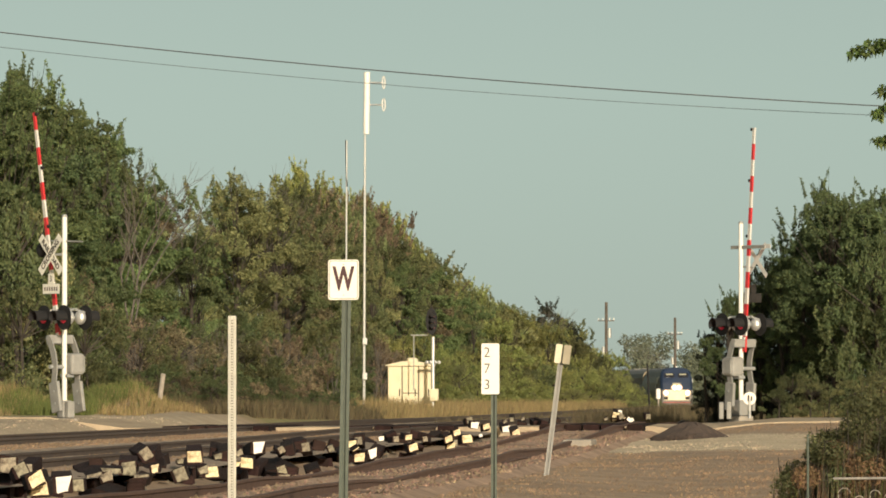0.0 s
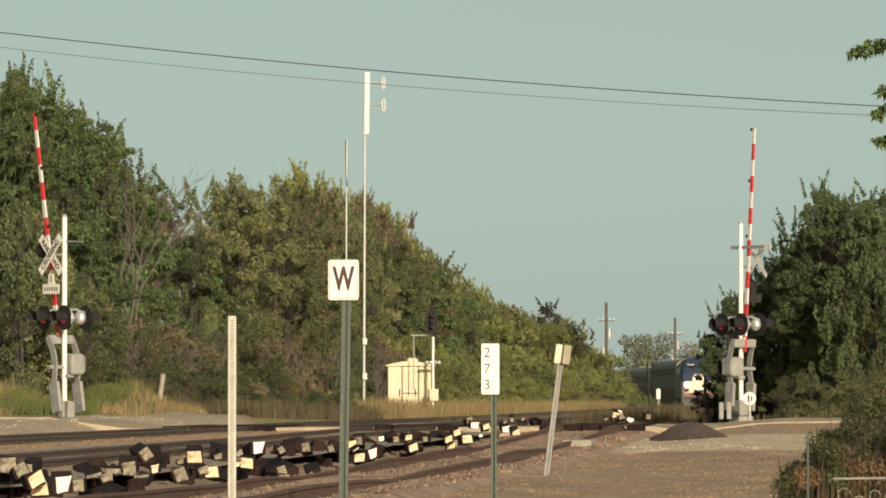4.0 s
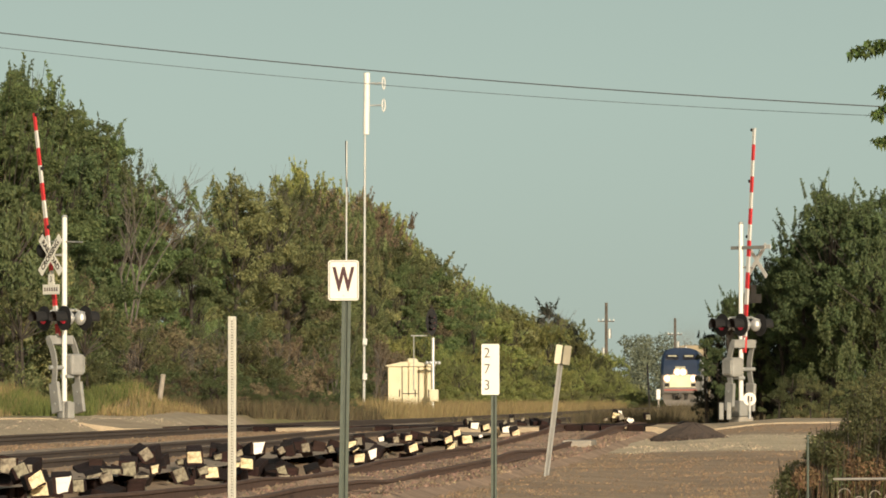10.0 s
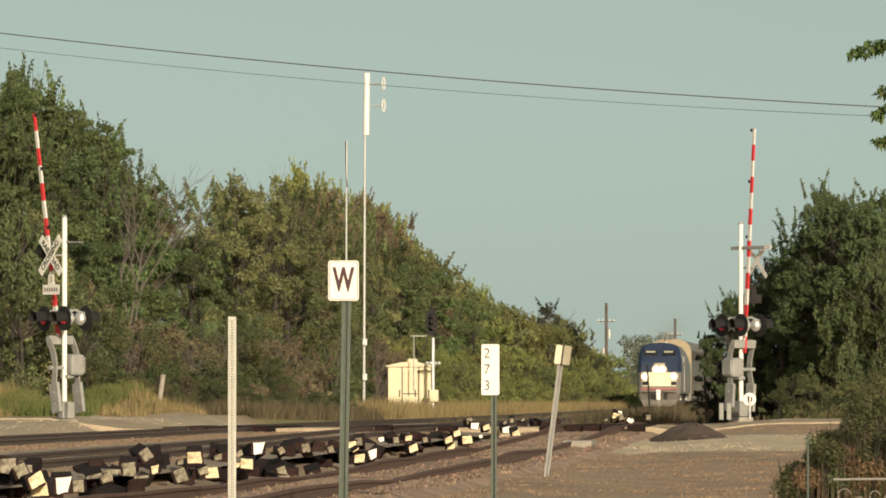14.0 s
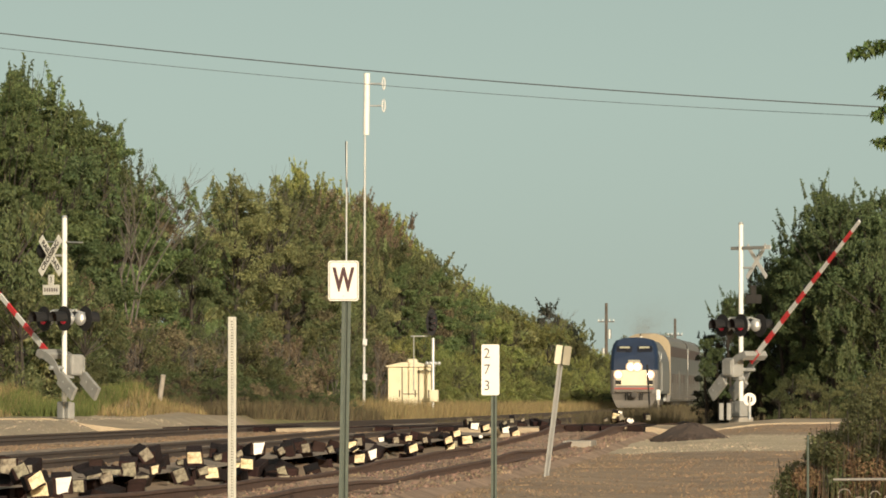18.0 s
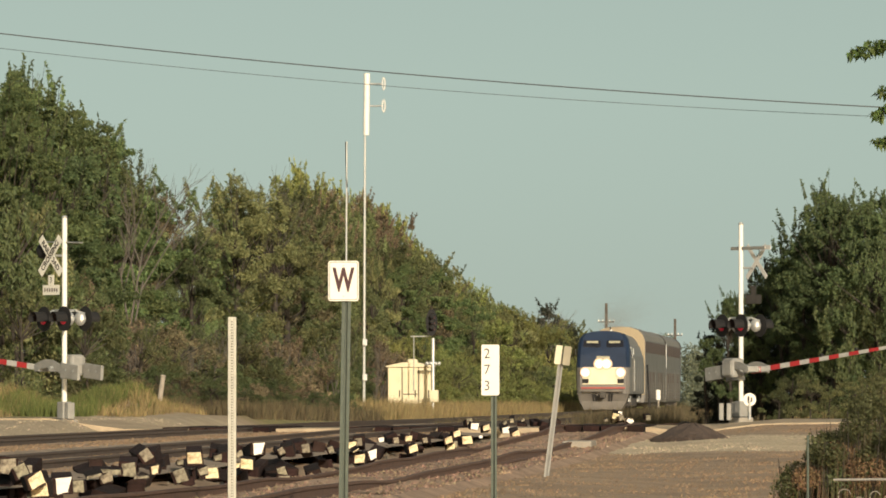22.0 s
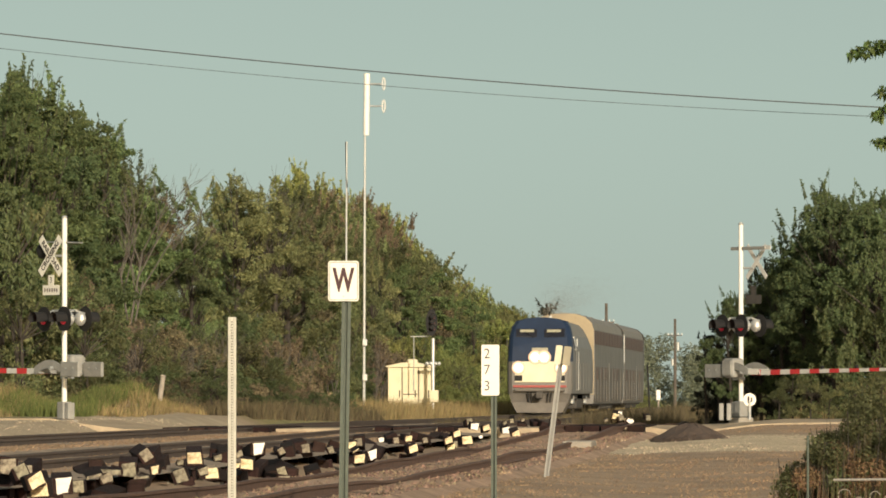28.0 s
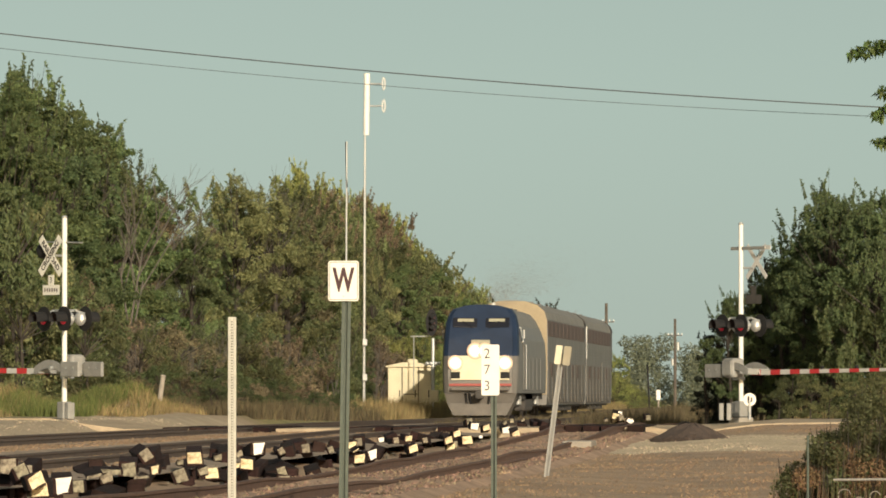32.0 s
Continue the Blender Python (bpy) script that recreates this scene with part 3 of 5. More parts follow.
def leaning_sign():
    root = rig("leaning_sign", pose(-5.76, 110, -0.45, 0, 7.2, 0), "back of a small pale sign on a leaning grey post", "railway sign")
    for nm, w, x, turn, mat in (("plate", 0.115, -0.052, 25, paint("sign_edge", (0.60, 0.57, 0.44), 0.5, vary=0.12)), ("second_plate", 0.165, 0.086, 48, paint("sign_back", (0.36, 0.33, 0.25), 0.5, vary=0.12))):
        p = part(nm, rounded_plate(w, 0.31, 0.025, 0.012), mat, root, "pale plate set at an angle to its neighbour")
        p.matrix_basis = pose(x, -0.03, 2.05, 0, 0, turn)
    channel_post(0, 0.03, -0.4, 2.1, 0.085, root, case_grey)


leaning_sign()


def stub_post(m, h, r, mat, label):
    root = rig("fence_post", m, label, "post")
    part("stake", rod((0, 0, -0.4), (0, 0, h), r, r * 0.85, 8), mat, root)
    part("cap", ball(r, (0, 0, h), 8, (1, 1, 0.5)), mat, root)


stub_post(pose(-22.02, 200, 0.15, 0, 8.0, 0), 1.37, 0.085, grey_stake, "weathered grey leaning wooden stake in grass")
marker = rig("marker_post", pose(-11.9, 333, -0.2), "short lineside stake with a white marker plate", "post")
part("stake", rod((0, 0, -0.3), (0, 0, 0.9), 0.06, 0.05, 8), grey_stake, marker)
part("marker_plate", box((0.20, 0.04, 0.50), (0, -0.06, 1.15), bevel=0.02), white_paint, marker, "white marker plate")
stub_post(pose(-12.2, 330, -0.2, 0, -3, 0), 2.6, 0.05, black_paint, "thin dark lineside stake")
stub_post(pose(-0.9075, 66, -0.62, 0, 0, 0), 1.155, 0.014, green_post, "small grey steel stake beside the weeds")


def guard_pipe():
    root = rig("guard_pipe", pose(-0.66, 66, 0.11), "pale horizontal pipe on short legs in weeds", "pipe rail")
    part("pipe", rod((0, 0, 0), (2.2, 0.1, 0.02), 0.013), paint("pale_pipe", (0.22, 0.21, 0.19), 0.5, vary=0.2), root)
    for x in (0.75, 2.1):
        part("leg", rod((x, 0.05, -0.9), (x, 0.05, 0), 0.025), galvanised, root)


guard_pipe()


def wire_loops():
    root = rig("wire_coil", pose(-0.3, 64.5, -0.62), "pale curled wire loops among the weeds", "wire coil")
    for x, z, r in ((-0.24, 0.60, 0.06), (0.05, 0.59, 0.05), (0.20, 0.56, 0.06), (-0.1, 0.54, 0.045)):
        bm = bmesh.new()
        for k in range(9):
            a, b = (0.2 + k * 0.3), (0.2 + (k + 1) * 0.3)
            rod((x + math.cos(a) * r, 0, z + math.sin(a) * r), (x + math.cos(b) * r, 0, z + math.sin(b) * r), 0.004, seg=6, bm=bm)
        rod((x - r * 0.95, 0, z), (x - r * 0.9, 0, -0.05), 0.005, seg=6, bm=bm)
        part("loop", bm, grey_stake, root)


wire_loops()


# ---- relay cabinet, signal and aerials ----
def relay_cabinet():
    root = rig("relay_cabinet", pose(-21.85, 302, -0.066) @ Matrix.Diagonal((1.071, 1.071, 1.071, 1)), "cream steel relay cabinet with doors beside the track", "relay cabinet")
    body = part("body", box((1.80, 1.7, 2.02), (0, 0.0, 1.10), bevel=0.04), cream_steel, root, "cream painted steel case")
    part("plinth", box((1.7, 1.6, 0.6), (0, 0, -0.2)), concrete, root)
    rf = loft([[(-0.98, y, 2.11), (0.98, y, 2.11), (0.98, y, 2.15), (0.3, y, 2.30), (-0.3, y, 2.30), (-0.98, y, 2.15)] for y in (-0.95, 0.95)])
    part("roof", rf, cream_steel, root)
    for x, w in ((-0.60, 0.56), (0.03, 0.62), (0.65, 0.46)):
        d = part("door", box((w, 0.05, 1.80), (x, -0.87, 1.10), bevel=0.012), cream_steel, root)
        part("handle", box((0.04, 0.05, 0.30), (x + w * 0.36, -0.91, 1.00), bevel=0.008), black_paint, d, "dark door handle")
        for k in range(4):
            part("louvre", box((w * 0.6, 0.02, 0.03), (x, -0.90, 1.62 + k * 0.06)), cream_steel, d)
    for x in (-0.30, 0.38):
        part("door_gap", box((0.035, 0.06, 1.95), (x, -0.84, 1.12)), under_dark, root, "dark shut line between doors")
    part("door_gap", box((0.60, 0.03, 0.035), (0.04, -0.885, 0.98)), under_dark, root)
    part("vent_hood", box((0.5, 0.35, 0.5), (0.1, -0.6, 2.2), bevel=0.12), cream_steel, root)


relay_cabinet()


def block_signal():
    root = rig("block_signal", pose(-20.71, 299.9, -0.172) @ Matrix.Diagonal((1.07, 1.07, 1.07, 1)), "railway colour light signal on a pale mast", "railway signal")
    part("mast", rod((0, 0, 0), (0, 0, 3.4), 0.07), aluminium, root)
    head = part("head", loft([[(-0.06 + math.cos(a) * 0.24, y, 4.05 + math.sin(a) * 0.56) for a in np.linspace(0, 2 * math.pi, 21)[:-1]] for y in (-0.03, 0.03)]), black_paint, root, "black oval signal head")
    for z in (4.28, 4.05, 3.82):
        part("lens", rod((0, -0.03, z), (0, -0.06, z), 0.09, seg=16), paint("signal_lens", (0.14, 0.06, 0.07), 0.2), head)
        part("hood", rod((0, -0.04, z + 0.06), (0, -0.3, z + 0.03), 0.11, 0.10, 12), black_paint, head)
    part("cross_bar", box((0.55, 0.05, 0.04), (0, 0, 2.35)), galvanised, root)
    for x in (-0.25, -0.1, 0.1, 0.25):
        part("junction_knob", ball(0.08, (x, -0.05, 2.35), 8), aluminium, root)
    part("side_box", box((0.34, 0.3, 0.5), (0.06, -0.05, 1.0), bevel=0.03), cream_steel, root)
    part("base", box((0.5, 0.5, 0.55), (0, 0, 0.15), bevel=0.03), cream_steel, root)
    part("ladder_rail", rod((-0.82, 0.3, 1.2), (-0.82, 0.3, 3.5), 0.025, seg=6), galvanised, root)
    part("ladder_rail", rod((-0.95, 0.3, 3.48), (-0.2, 0.3, 3.48), 0.025, seg=6), galvanised, root)


block_signal()


def aerial(x, y, top, thick_from=None, label=""):
    root = rig("radio_aerial", pose(x, y, -0.2), label, "aerial")
    part("pole", rod((0, 0, 0), (0.05, 0, (thick_from or top) + 0.2), 0.065 if thick_from else 0.05, 0.045 if thick_from else 0.035, 10), aluminium, root)
    if thick_from:
        part("radome", rod((0.1, 0, thick_from + 0.1), (0.13, 0, top + 0.2), 0.13, 0.13, 12), white_paint, root, "white aerial tube")
        for z in (top - 0.25, top - 1.2):
            part("boom", rod((0.13, 0, z), (0.88, -0.1, z), 0.035, seg=8), aluminium, root)
            bm = bmesh.new()
            for k in range(16):
                a, b = k / 16 * 6.2832, (k + 1) / 16 * 6.2832
                rod((0.86 + math.sin(a) * 0.06, -0.1, z + math.cos(a) * 0.26), (0.86 + math.sin(b) * 0.06, -0.1, z + math.cos(b) * 0.26), 0.03, seg=6, bm=bm)
            part("dipole", bm, aluminium, root)
    else:
        part("whip", rod((0.05, 0, top - 1.8), (0, 0, top + 0.2), 0.04, 0.025, 8), black_paint, root)
    for z in (1.9, 3.4):
        part("pole_box", box((0.2, 0.2, 0.3), (0.05, -0.1, z), bevel=0.03), aluminium, root)
    return root


aerial(-23.0, 290, 14.75, 12.2, "tall white radio mast with dipole aerials")
aerial(-23.95, 292, 11.9, None, "slender grey whip aerial pole")


# ---- overhead wires and far poles ----
def wire(name, p0, p1, sag, r, label):
    pts = []
    for i in range(61):
        k = i / 60
        p = Vector(p0).lerp(Vector(p1), k)
        p.z -= sag * 4 * k * (1 - k)
        pts.append(p)
    bm = loft([[(p.x, p.y + math.cos(a) * r, p.z + math.sin(a) * r) for a in (0, 1.57, 3.14, 4.71)] for p in pts])
    return tagged(part(name, bm, wire_mat), label, "wire", group="overhead wires")


wire("overhead_wire", (-40.0, 150, 11.97), (12.0, 150, 6.84), 1.06, 0.0125, "dark twisted overhead cable across the line")
wire("overhead_wire", (-40.0, 150.6, 11.72), (12.0, 150.6, 6.83), 1.22, 0.0060, "thin dark overhead wire below the cable")


def utility_pole(x, y, top, label):
    root = rig("utility_pole", pose(x, y, -0.3), label, "utility pole", group="far poles")
    part("pole", rod((0, 0, -2.8), (0, 0, top), 0.24, 0.17, 10), pole_wood, root)
    part("cross_arm", box((1.9, 0.12, 0.12), (0, -0.15, top - 2.2)), pole_wood, root)
    for x2 in (-0.9, -0.4, 0.4, 0.9):
        part("insulator", rod((x2, -0.15, top - 2.13), (x2, -0.15, top - 1.9), 0.07, 0.05, 8), white_paint, root)
    part("transformer", rod((0.35, -0.2, top - 4.2), (0.35, -0.2, top - 3.1), 0.25, seg=12), galvanised, root)
    part("transformer", rod((-0.35, -0.2, top - 6.2), (-0.35, -0.2, top - 5.3), 0.2, seg=12), galvanised, root)


def wire_pole(x, y, top):
    root = rig("utility_pole", pose(x, y, -0.5), "wooden pole carrying the wires across the line", "utility pole", group="wire poles")
    part("pole", rod((0, 0.35, 0), (0, 0.35, top + 1.0), 0.17, 0.12, 12), pole_wood, root)
    part("cross_arm", box((0.12, 1.2, 0.12), (0, 0.3, top + 0.40)), pole_wood, root)


wire_pole(-40.0, 150, 11.55)
wire_pole(12.0, 150, 6.48)
utility_pole(-34.74, 800, 12.1, "far wooden pole with cross arm and transformers")
utility_pole(-29.95, 900, 11.4, "farther wooden pole with cross arm over fields")


# ---- gravel heap and kerb block ----
def gravel_heap():
    bm = bmesh.new()
    n = 48
    rows = []
    rng = random.Random(4)
    for r, h in ((1.0, -0.1), (0.86, 0.05), (0.66, 0.15), (0.44, 0.27), (0.26, 0.35), (0.12, 0.38)):
        rows.append([(math.cos(a) * r * (1 + rng.uniform(-0.05, 0.05)), math.sin(a) * r * 1.3, h + rng.uniform(-0.02, 0.02)) for a in np.linspace(0, 2 * math.pi, n + 1)[:-1]])
    loft(rows, bm=bm)
    ob = part("gravel_mound", bm, dark_gravel)
    ob.location = (-4.9, 158, ground_at(-4.9, 158))
    tagged(ob, "low heap of dark gravel at the roadside", "dirt heap")
    v, f = [], []
    for k in range(900):
        a, q = rng.uniform(0, 6.283), math.sqrt(rng.random()) * 1.0
        x, y = math.cos(a) * q * 0.95, math.sin(a) * q * 1.3
        z = max(0.0, 0.38 * (1 - q)) + 0.01
        s = rng.uniform(0.008, 0.025)
        i = len(v)
        v += [(x - s, y, z - s), (x + s, y, z - s), (x, y - s, z), (x, y, z + s)]
        f += [(i, i + 1, i + 3), (i, i + 2, i + 1), (i, i + 3, i + 2), (i + 1, i + 2, i + 3)]
    me = bpy.data.meshes.new("loose_stones")
    me.from_pydata(v, [], f)
    me.materials.append(dark_gravel)
    st = tagged(new("loose_stones", me), "loose dark stones on the heap", kind="stuff")
    st.parent = ob


gravel_heap()
tagged(part("kerb_block", box((0.62, 2.4, 0.26), (-6.88, 145.2, ground_at(-6.88, 145.2) + 0.08), bevel=0.03), concrete), "pale concrete block at the edge of the road", "concrete block")


# ---- loose stones on the yard and the lines ----
def stones(name, patches, count, size, material, seed, label, level=ground_at):
    rs = np.random.RandomState(seed)
    area = np.array([(b[1] - b[0]) * (b[3] - b[2]) for b in patches])
    pick = rs.choice(len(patches), count, p=area / area.sum())
    bx = np.array(patches)[pick]
    x = bx[:, 0] + (bx[:, 1] - bx[:, 0]) * rs.rand(count)
    y = bx[:, 2] + (bx[:, 3] - bx[:, 2]) * rs.rand(count)
    z = np.array([level(a, b) for a, b in zip(x, y)])
    c = np.stack([x, y, z], 1)
    a0 = rs.rand(count) * 6.283
    s = size * (0.5 + rs.rand(count) ** 2 * 1.5)
    pts = []
    for k in range(4):
        a = a0 + k * 1.571 + rs.uniform(-0.4, 0.4, count)
        r = s * rs.uniform(0.7, 1.2, count)
        pts.append(c + np.stack([np.cos(a) * r, np.sin(a) * r, np.full(count, -0.01)], 1))
    pts.append(c + np.stack([s * rs.uniform(-0.5, 0.5, count), s * rs.uniform(-0.5, 0.5, count), s * rs.uniform(0.5, 0.95, count)], 1))
    v = np.stack(pts, 1).reshape(-1, 3)
    k = np.arange(count)[:, None] * 5
    tri = np.array([[0, 1, 4], [1, 2, 4], [2, 3, 4], [3, 0, 4]]).ravel()
    idx = (k + tri).ravel().astype(np.int32)
    nt = count * 4
    me = bpy.data.meshes.new(name)
    me.vertices.add(count * 5)
    me.vertices.foreach_set("co", v.ravel())
    me.loops.add(nt * 3)
    me.loops.foreach_set("vertex_index", idx)
    me.polygons.add(nt)
    me.polygons.foreach_set("loop_start", np.arange(0, nt * 3, 3, dtype=np.int32))
    me.polygons.foreach_set("loop_total", np.full(nt, 3, dtype=np.int32))
    me.update()
    me.validate()
    me.materials.append(material)
    return tagged(new(name, me), label, "gravel", kind="stuff")


def bed_level(x, y):
    for x0, lev in ((X_MAIN, rail_level), (-12.3, second_level), (-7.75, siding_level)):
        if abs(x - x0) < (1.45 if x0 > -9 else 2.3):
            return float(lev(y)) - (0.14 if x0 > -9 else 0.115)
    return ground_at(x, y)


stones("yard_gravel", [(-6.3, 0.3, 78, 140), (-6.5, 1.0, 162, 196)], 32000, 0.019, stone_grey, 1, "loose brown gravel on the yard")
stones("pale_gravel", [(-6.5, 1.0, 140, 161), (-21.9, -19.2, 145, 184)], 10000, 0.016, paint("pale_loose_gravel", (0.52, 0.43, 0.30), 0.95, vary=0.3, scale=0.6, island=0.5), 2, "pale loose gravel beside the road", bed_level)
stones("siding_gravel", [(-9.3, -6.2, 66, 168)], 20000, 0.032, stone_red, 3, "rust-stained stones along the siding", bed_level)
stones("line_gravel", [(-18.2, -10.8, 66, 168)], 26000, 0.021, stone_grey, 4, "loose stones along the main lines", bed_level)
stones("wood_chips", [(-10.9, -8.9, 66, 165)], 420, 0.05, sawn_grey, 5, "splinters and pale chips among the ties")
# ---- discarded ties between the second line and the siding ----
def tie_mesh(name, size):
    return mesh_of(name, box(size, (0, size[1] / 2, 0), bevel=0.012), creosote)


TIE_MESHES = [tie_mesh("timber", (0.23, 2.5, 0.19)), tie_mesh("timber_small", (0.18, 2.0, 0.15)), tie_mesh("slab", (0.40, 1.4, 0.07)), tie_mesh("offcut", (0.12, 0.5, 0.10))]
END_MESHES = {}
for key, mat in (("b", sawn_bright), ("w", sawn_white), ("g", sawn_grey), ("d", creosote)):
    for i, (w, h) in enumerate(((0.222, 0.182), (0.172, 0.142), (0.39, 0.062), (0.112, 0.092))):
        me = mesh_of("sawn_end", box((w, 0.012, h), (0, -0.003, 0), bevel=0.003), mat)
        rr = random.Random(i * 7 + ord(key))
        drop = {k: (rr.uniform(-0.10, 0.26) * w, rr.uniform(-0.10, 0.26) * h) for k in ((-1, -1), (-1, 1), (1, -1), (1, 1))}
        for v in me.vertices:
            dx, dz = drop[(1 if v.co.x > 0 else -1, 1 if v.co.z > 0 else -1)]
            v.co.x -= math.copysign(max(0.0, dx), v.co.x) + rr.uniform(-0.008, 0.008)
            v.co.z -= math.copysign(max(0.0, dz), v.co.z) + rr.uniform(-0.008, 0.008)
        END_MESHES[key, i] = me
TIE_LABELS = {"b": "discarded dark railway tie with pale sawn end", "w": "discarded dark railway tie with white end",
              "g": "discarded weathered railway tie with grey end", "d": "discarded dark creosoted railway tie"}


def loose_tie(x, y, z, key, i, yaw, roll, big=1.0):
    ob = rig("railway_tie", pose(x, y, z, 2.5 * math.sin(x * 91 + y * 37), roll, yaw) @ Matrix.Diagonal((big, 1, big, 1)), TIE_LABELS[key], "railway tie", group="discarded ties")
    for nm, me in (("timber", TIE_MESHES[i]), ("sawn_end", END_MESHES[key, i])):
        p = new(nm, me)
        p.parent = ob


# x, y, z, end colour, shape, roll
PALE_TIES = """
-10.14 76.56 0.13 g 0 8 1.05
-9.64 73.94 0.09 g 1 -25 1
-9.19 71.67 0.02 b 1 -20 1.1
-9.18 72.00 -0.09 b 0 -5 .9
-9.18 73.94 -0.06 w 0 -2 1
-9.18 75.31 -0.09 g 1 -3 .9
-9.18 76.94 0.01 g 2 -14 .5
-9.63 82.11 0.0 g 2 2 .9
-9.63 84.15 0.01 g 0 4 1
-9.18 78.04 -0.03 g 3 -10 1.3
-10.13 90.65 0.12 g 1 -35 1.05
-9.17 83.06 0.01 b 3 -10 1.1
-9.18 81.76 -0.06 g 2 -3 .5
-9.17 85.98 -0.1 g 1 -20 1.15
-9.62 92.16 0.06 b 0 -2 .95
-9.17 90.07 -0.12 b 0 -4 .85
-9.17 88.83 -0.07 g 3 -5 1.2
-9.62 90.21 0.03 g 3 -0 .8
-9.62 95.21 0.05 g 3 -0 1
-9.17 93.53 -0.04 b 3 -0 .7
-9.17 94.90 -0.05 b 0 5 .85
-9.62 101.23 0.13 w 0 -0 1
-9.62 98.29 0.07 g 3 -20 1
-9.61 104.92 0.06 g 1 -30 .7
-9.61 109.19 0.07 g 1 -8 .95
-9.61 114.06 0.01 g 1 -20 .7
-9.61 118.40 0.06 b 1 5 .95
-9.61 119.88 0.1 g 1 -5 .9
-9.16 113.78 -0.0 b 2 -30 .35
-9.16 114.38 -0.14 b 1 5 1.15
-9.16 117.43 -0.1 w 0 -15 .9
-9.61 125.22 0.11 w 3 -0 .9
-9.6 131.96 0.09 b 1 6 .85
-9.6 128.72 0.07 g 1 -5 .75
-9.15 126.94 -0.07 b 1 -8 1.1
-9.6 136.65 0.02 g 1 -10 .7
-9.15 136.91 0.02 b 1 -10 1.0
-9.15 137.59 -0.12 b 1 8 1.1
-9.6 146.38 0.1 b 1 -5 1.0
-9.15 143.16 -0.03 b 0 -5 1.0
-10.1 158.64 0.31 g 1 -10 1.0
-9.6 152.58 0.23 w 1 6 1.1
-9.6 156.73 0.18 b 1 -5 1.0
-9.15 147.58 0.03 w 3 -5 .7
-9.59 164.57 0.08 w 1 -4 1.15
-9.14 160.76 0.0 b 1 -15 1.2
-9.59 164.10 0.26 g 3 -15 .9
-9.59 166.96 0.3 g 1 -5 .7
-9.59 171.94 0.3 g 3 -10 .9
-8.25 196.60 0.30 b 0 12 1.0
-8.10 196.30 0.28 g 1 -20 1.1
-8.18 197.50 0.42 w 3 20 1.0
-7.85 196.00 0.20 w 1 35 .9
-8.33 197.00 0.21 b 1 -10 1.0
-8.23 199.00 0.28 w 3 -10 1.0
-7.98 197.00 0.22 b 1 -0 .9
-7.88 198.50 0.17 w 3 -30 1.1
-7.42 199.00 0.27 g 1 -0 1.0
-8.55 196.50 0.21 g 3 -0 1.0
"""
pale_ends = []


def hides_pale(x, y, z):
    """A dark tie here would cover a pale end in the camera's view."""
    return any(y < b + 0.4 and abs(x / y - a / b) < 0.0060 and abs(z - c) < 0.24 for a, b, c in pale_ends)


for row in PALE_TIES.strip().splitlines():
    x, y, z, key, i, roll, big = row.split()
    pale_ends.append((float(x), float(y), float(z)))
    rr = random.Random(row)
    # yaw follows the camera's sight line, so mostly the ends show
    loose_tie(float(x), float(y), float(z), key, int(i), float(np.interp(float(y), [70, 110, 160], [7.2, 5.0, 3.4])) + rr.uniform(-3, 3), float(roll), float(big))
rng = random.Random(11)
for k in range(380):
    y = 62 + 130 * rng.random()
    if 160 < y < 183:
        continue
    lvl = rng.choice((0, 0, 0, 0, 1))
    x = rng.uniform(-10.7, -9.0)
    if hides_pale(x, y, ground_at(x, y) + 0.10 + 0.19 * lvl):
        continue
    loose_tie(x, y, ground_at(x, y) + 0.06 + 0.17 * lvl, rng.choice("dddddddddddg"), rng.choice((0, 0, 1)), 6 + rng.uniform(-4, 4), rng.uniform(-22, 22))

# the heap by the crossing, two and three deep
for k in range(60):
    lvl = rng.choice((0, 1, 1, 2))
    y = rng.uniform(142, 158) + lvl * 0.8
    x = rng.uniform(-10.5, -9.3) if lvl < 2 else rng.uniform(-10.2, -9.5)
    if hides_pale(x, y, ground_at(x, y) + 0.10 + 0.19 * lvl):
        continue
    loose_tie(x, y, ground_at(x, y) + 0.10 + 0.19 * lvl, rng.choice("dddddddddddg"), rng.choice((0, 0, 1)), rng.uniform(-6, 6), rng.uniform(-18, 18))


# ---- the train ----
def wheelset(parent, y, r=0.5):
    for x in (-0.75, 0.75):
        w = part("wheel", rod((x - 0.06, y, r), (x + 0.06, y, r), r, seg=24), under_dark, parent)
        part("hub", rod((x + math.copysign(0.06, x), y, r), (x + math.copysign(0.2, x), y, r), 0.14, seg=12), under_dark, w)


def bogie(root, y, base=2.7):
    b = part("bogie_frame", box((2.3, base + 1.4, 0.28), (0, y, 0.62), bevel=0.06), under_dark, root)
    for s in (-1, 1):
        part("side_frame", box((0.16, base + 1.2, 0.4), (s * 1.15, y, 0.6), bevel=0.06), under_dark, b)
        for k in (-0.5, 0, 0.5):
            part("spring", rod((s * 1.28, y + k, 0.5), (s * 1.28, y + k, 0.85), 0.09, seg=10), galvanised, b)
    for k in (-0.5, 0.5):
        wheelset(b, y + k * base)


def section(scale_x, z0, z1, shape):
    """The half-outline of a body, as a closed ring of x, z."""
    pts = [(x * scale_x, z) for x, z in shape if z0 - 1e-6 <= z <= z1 + 1e-6]
    return pts + [(-x, z) for x, z in reversed(pts)]


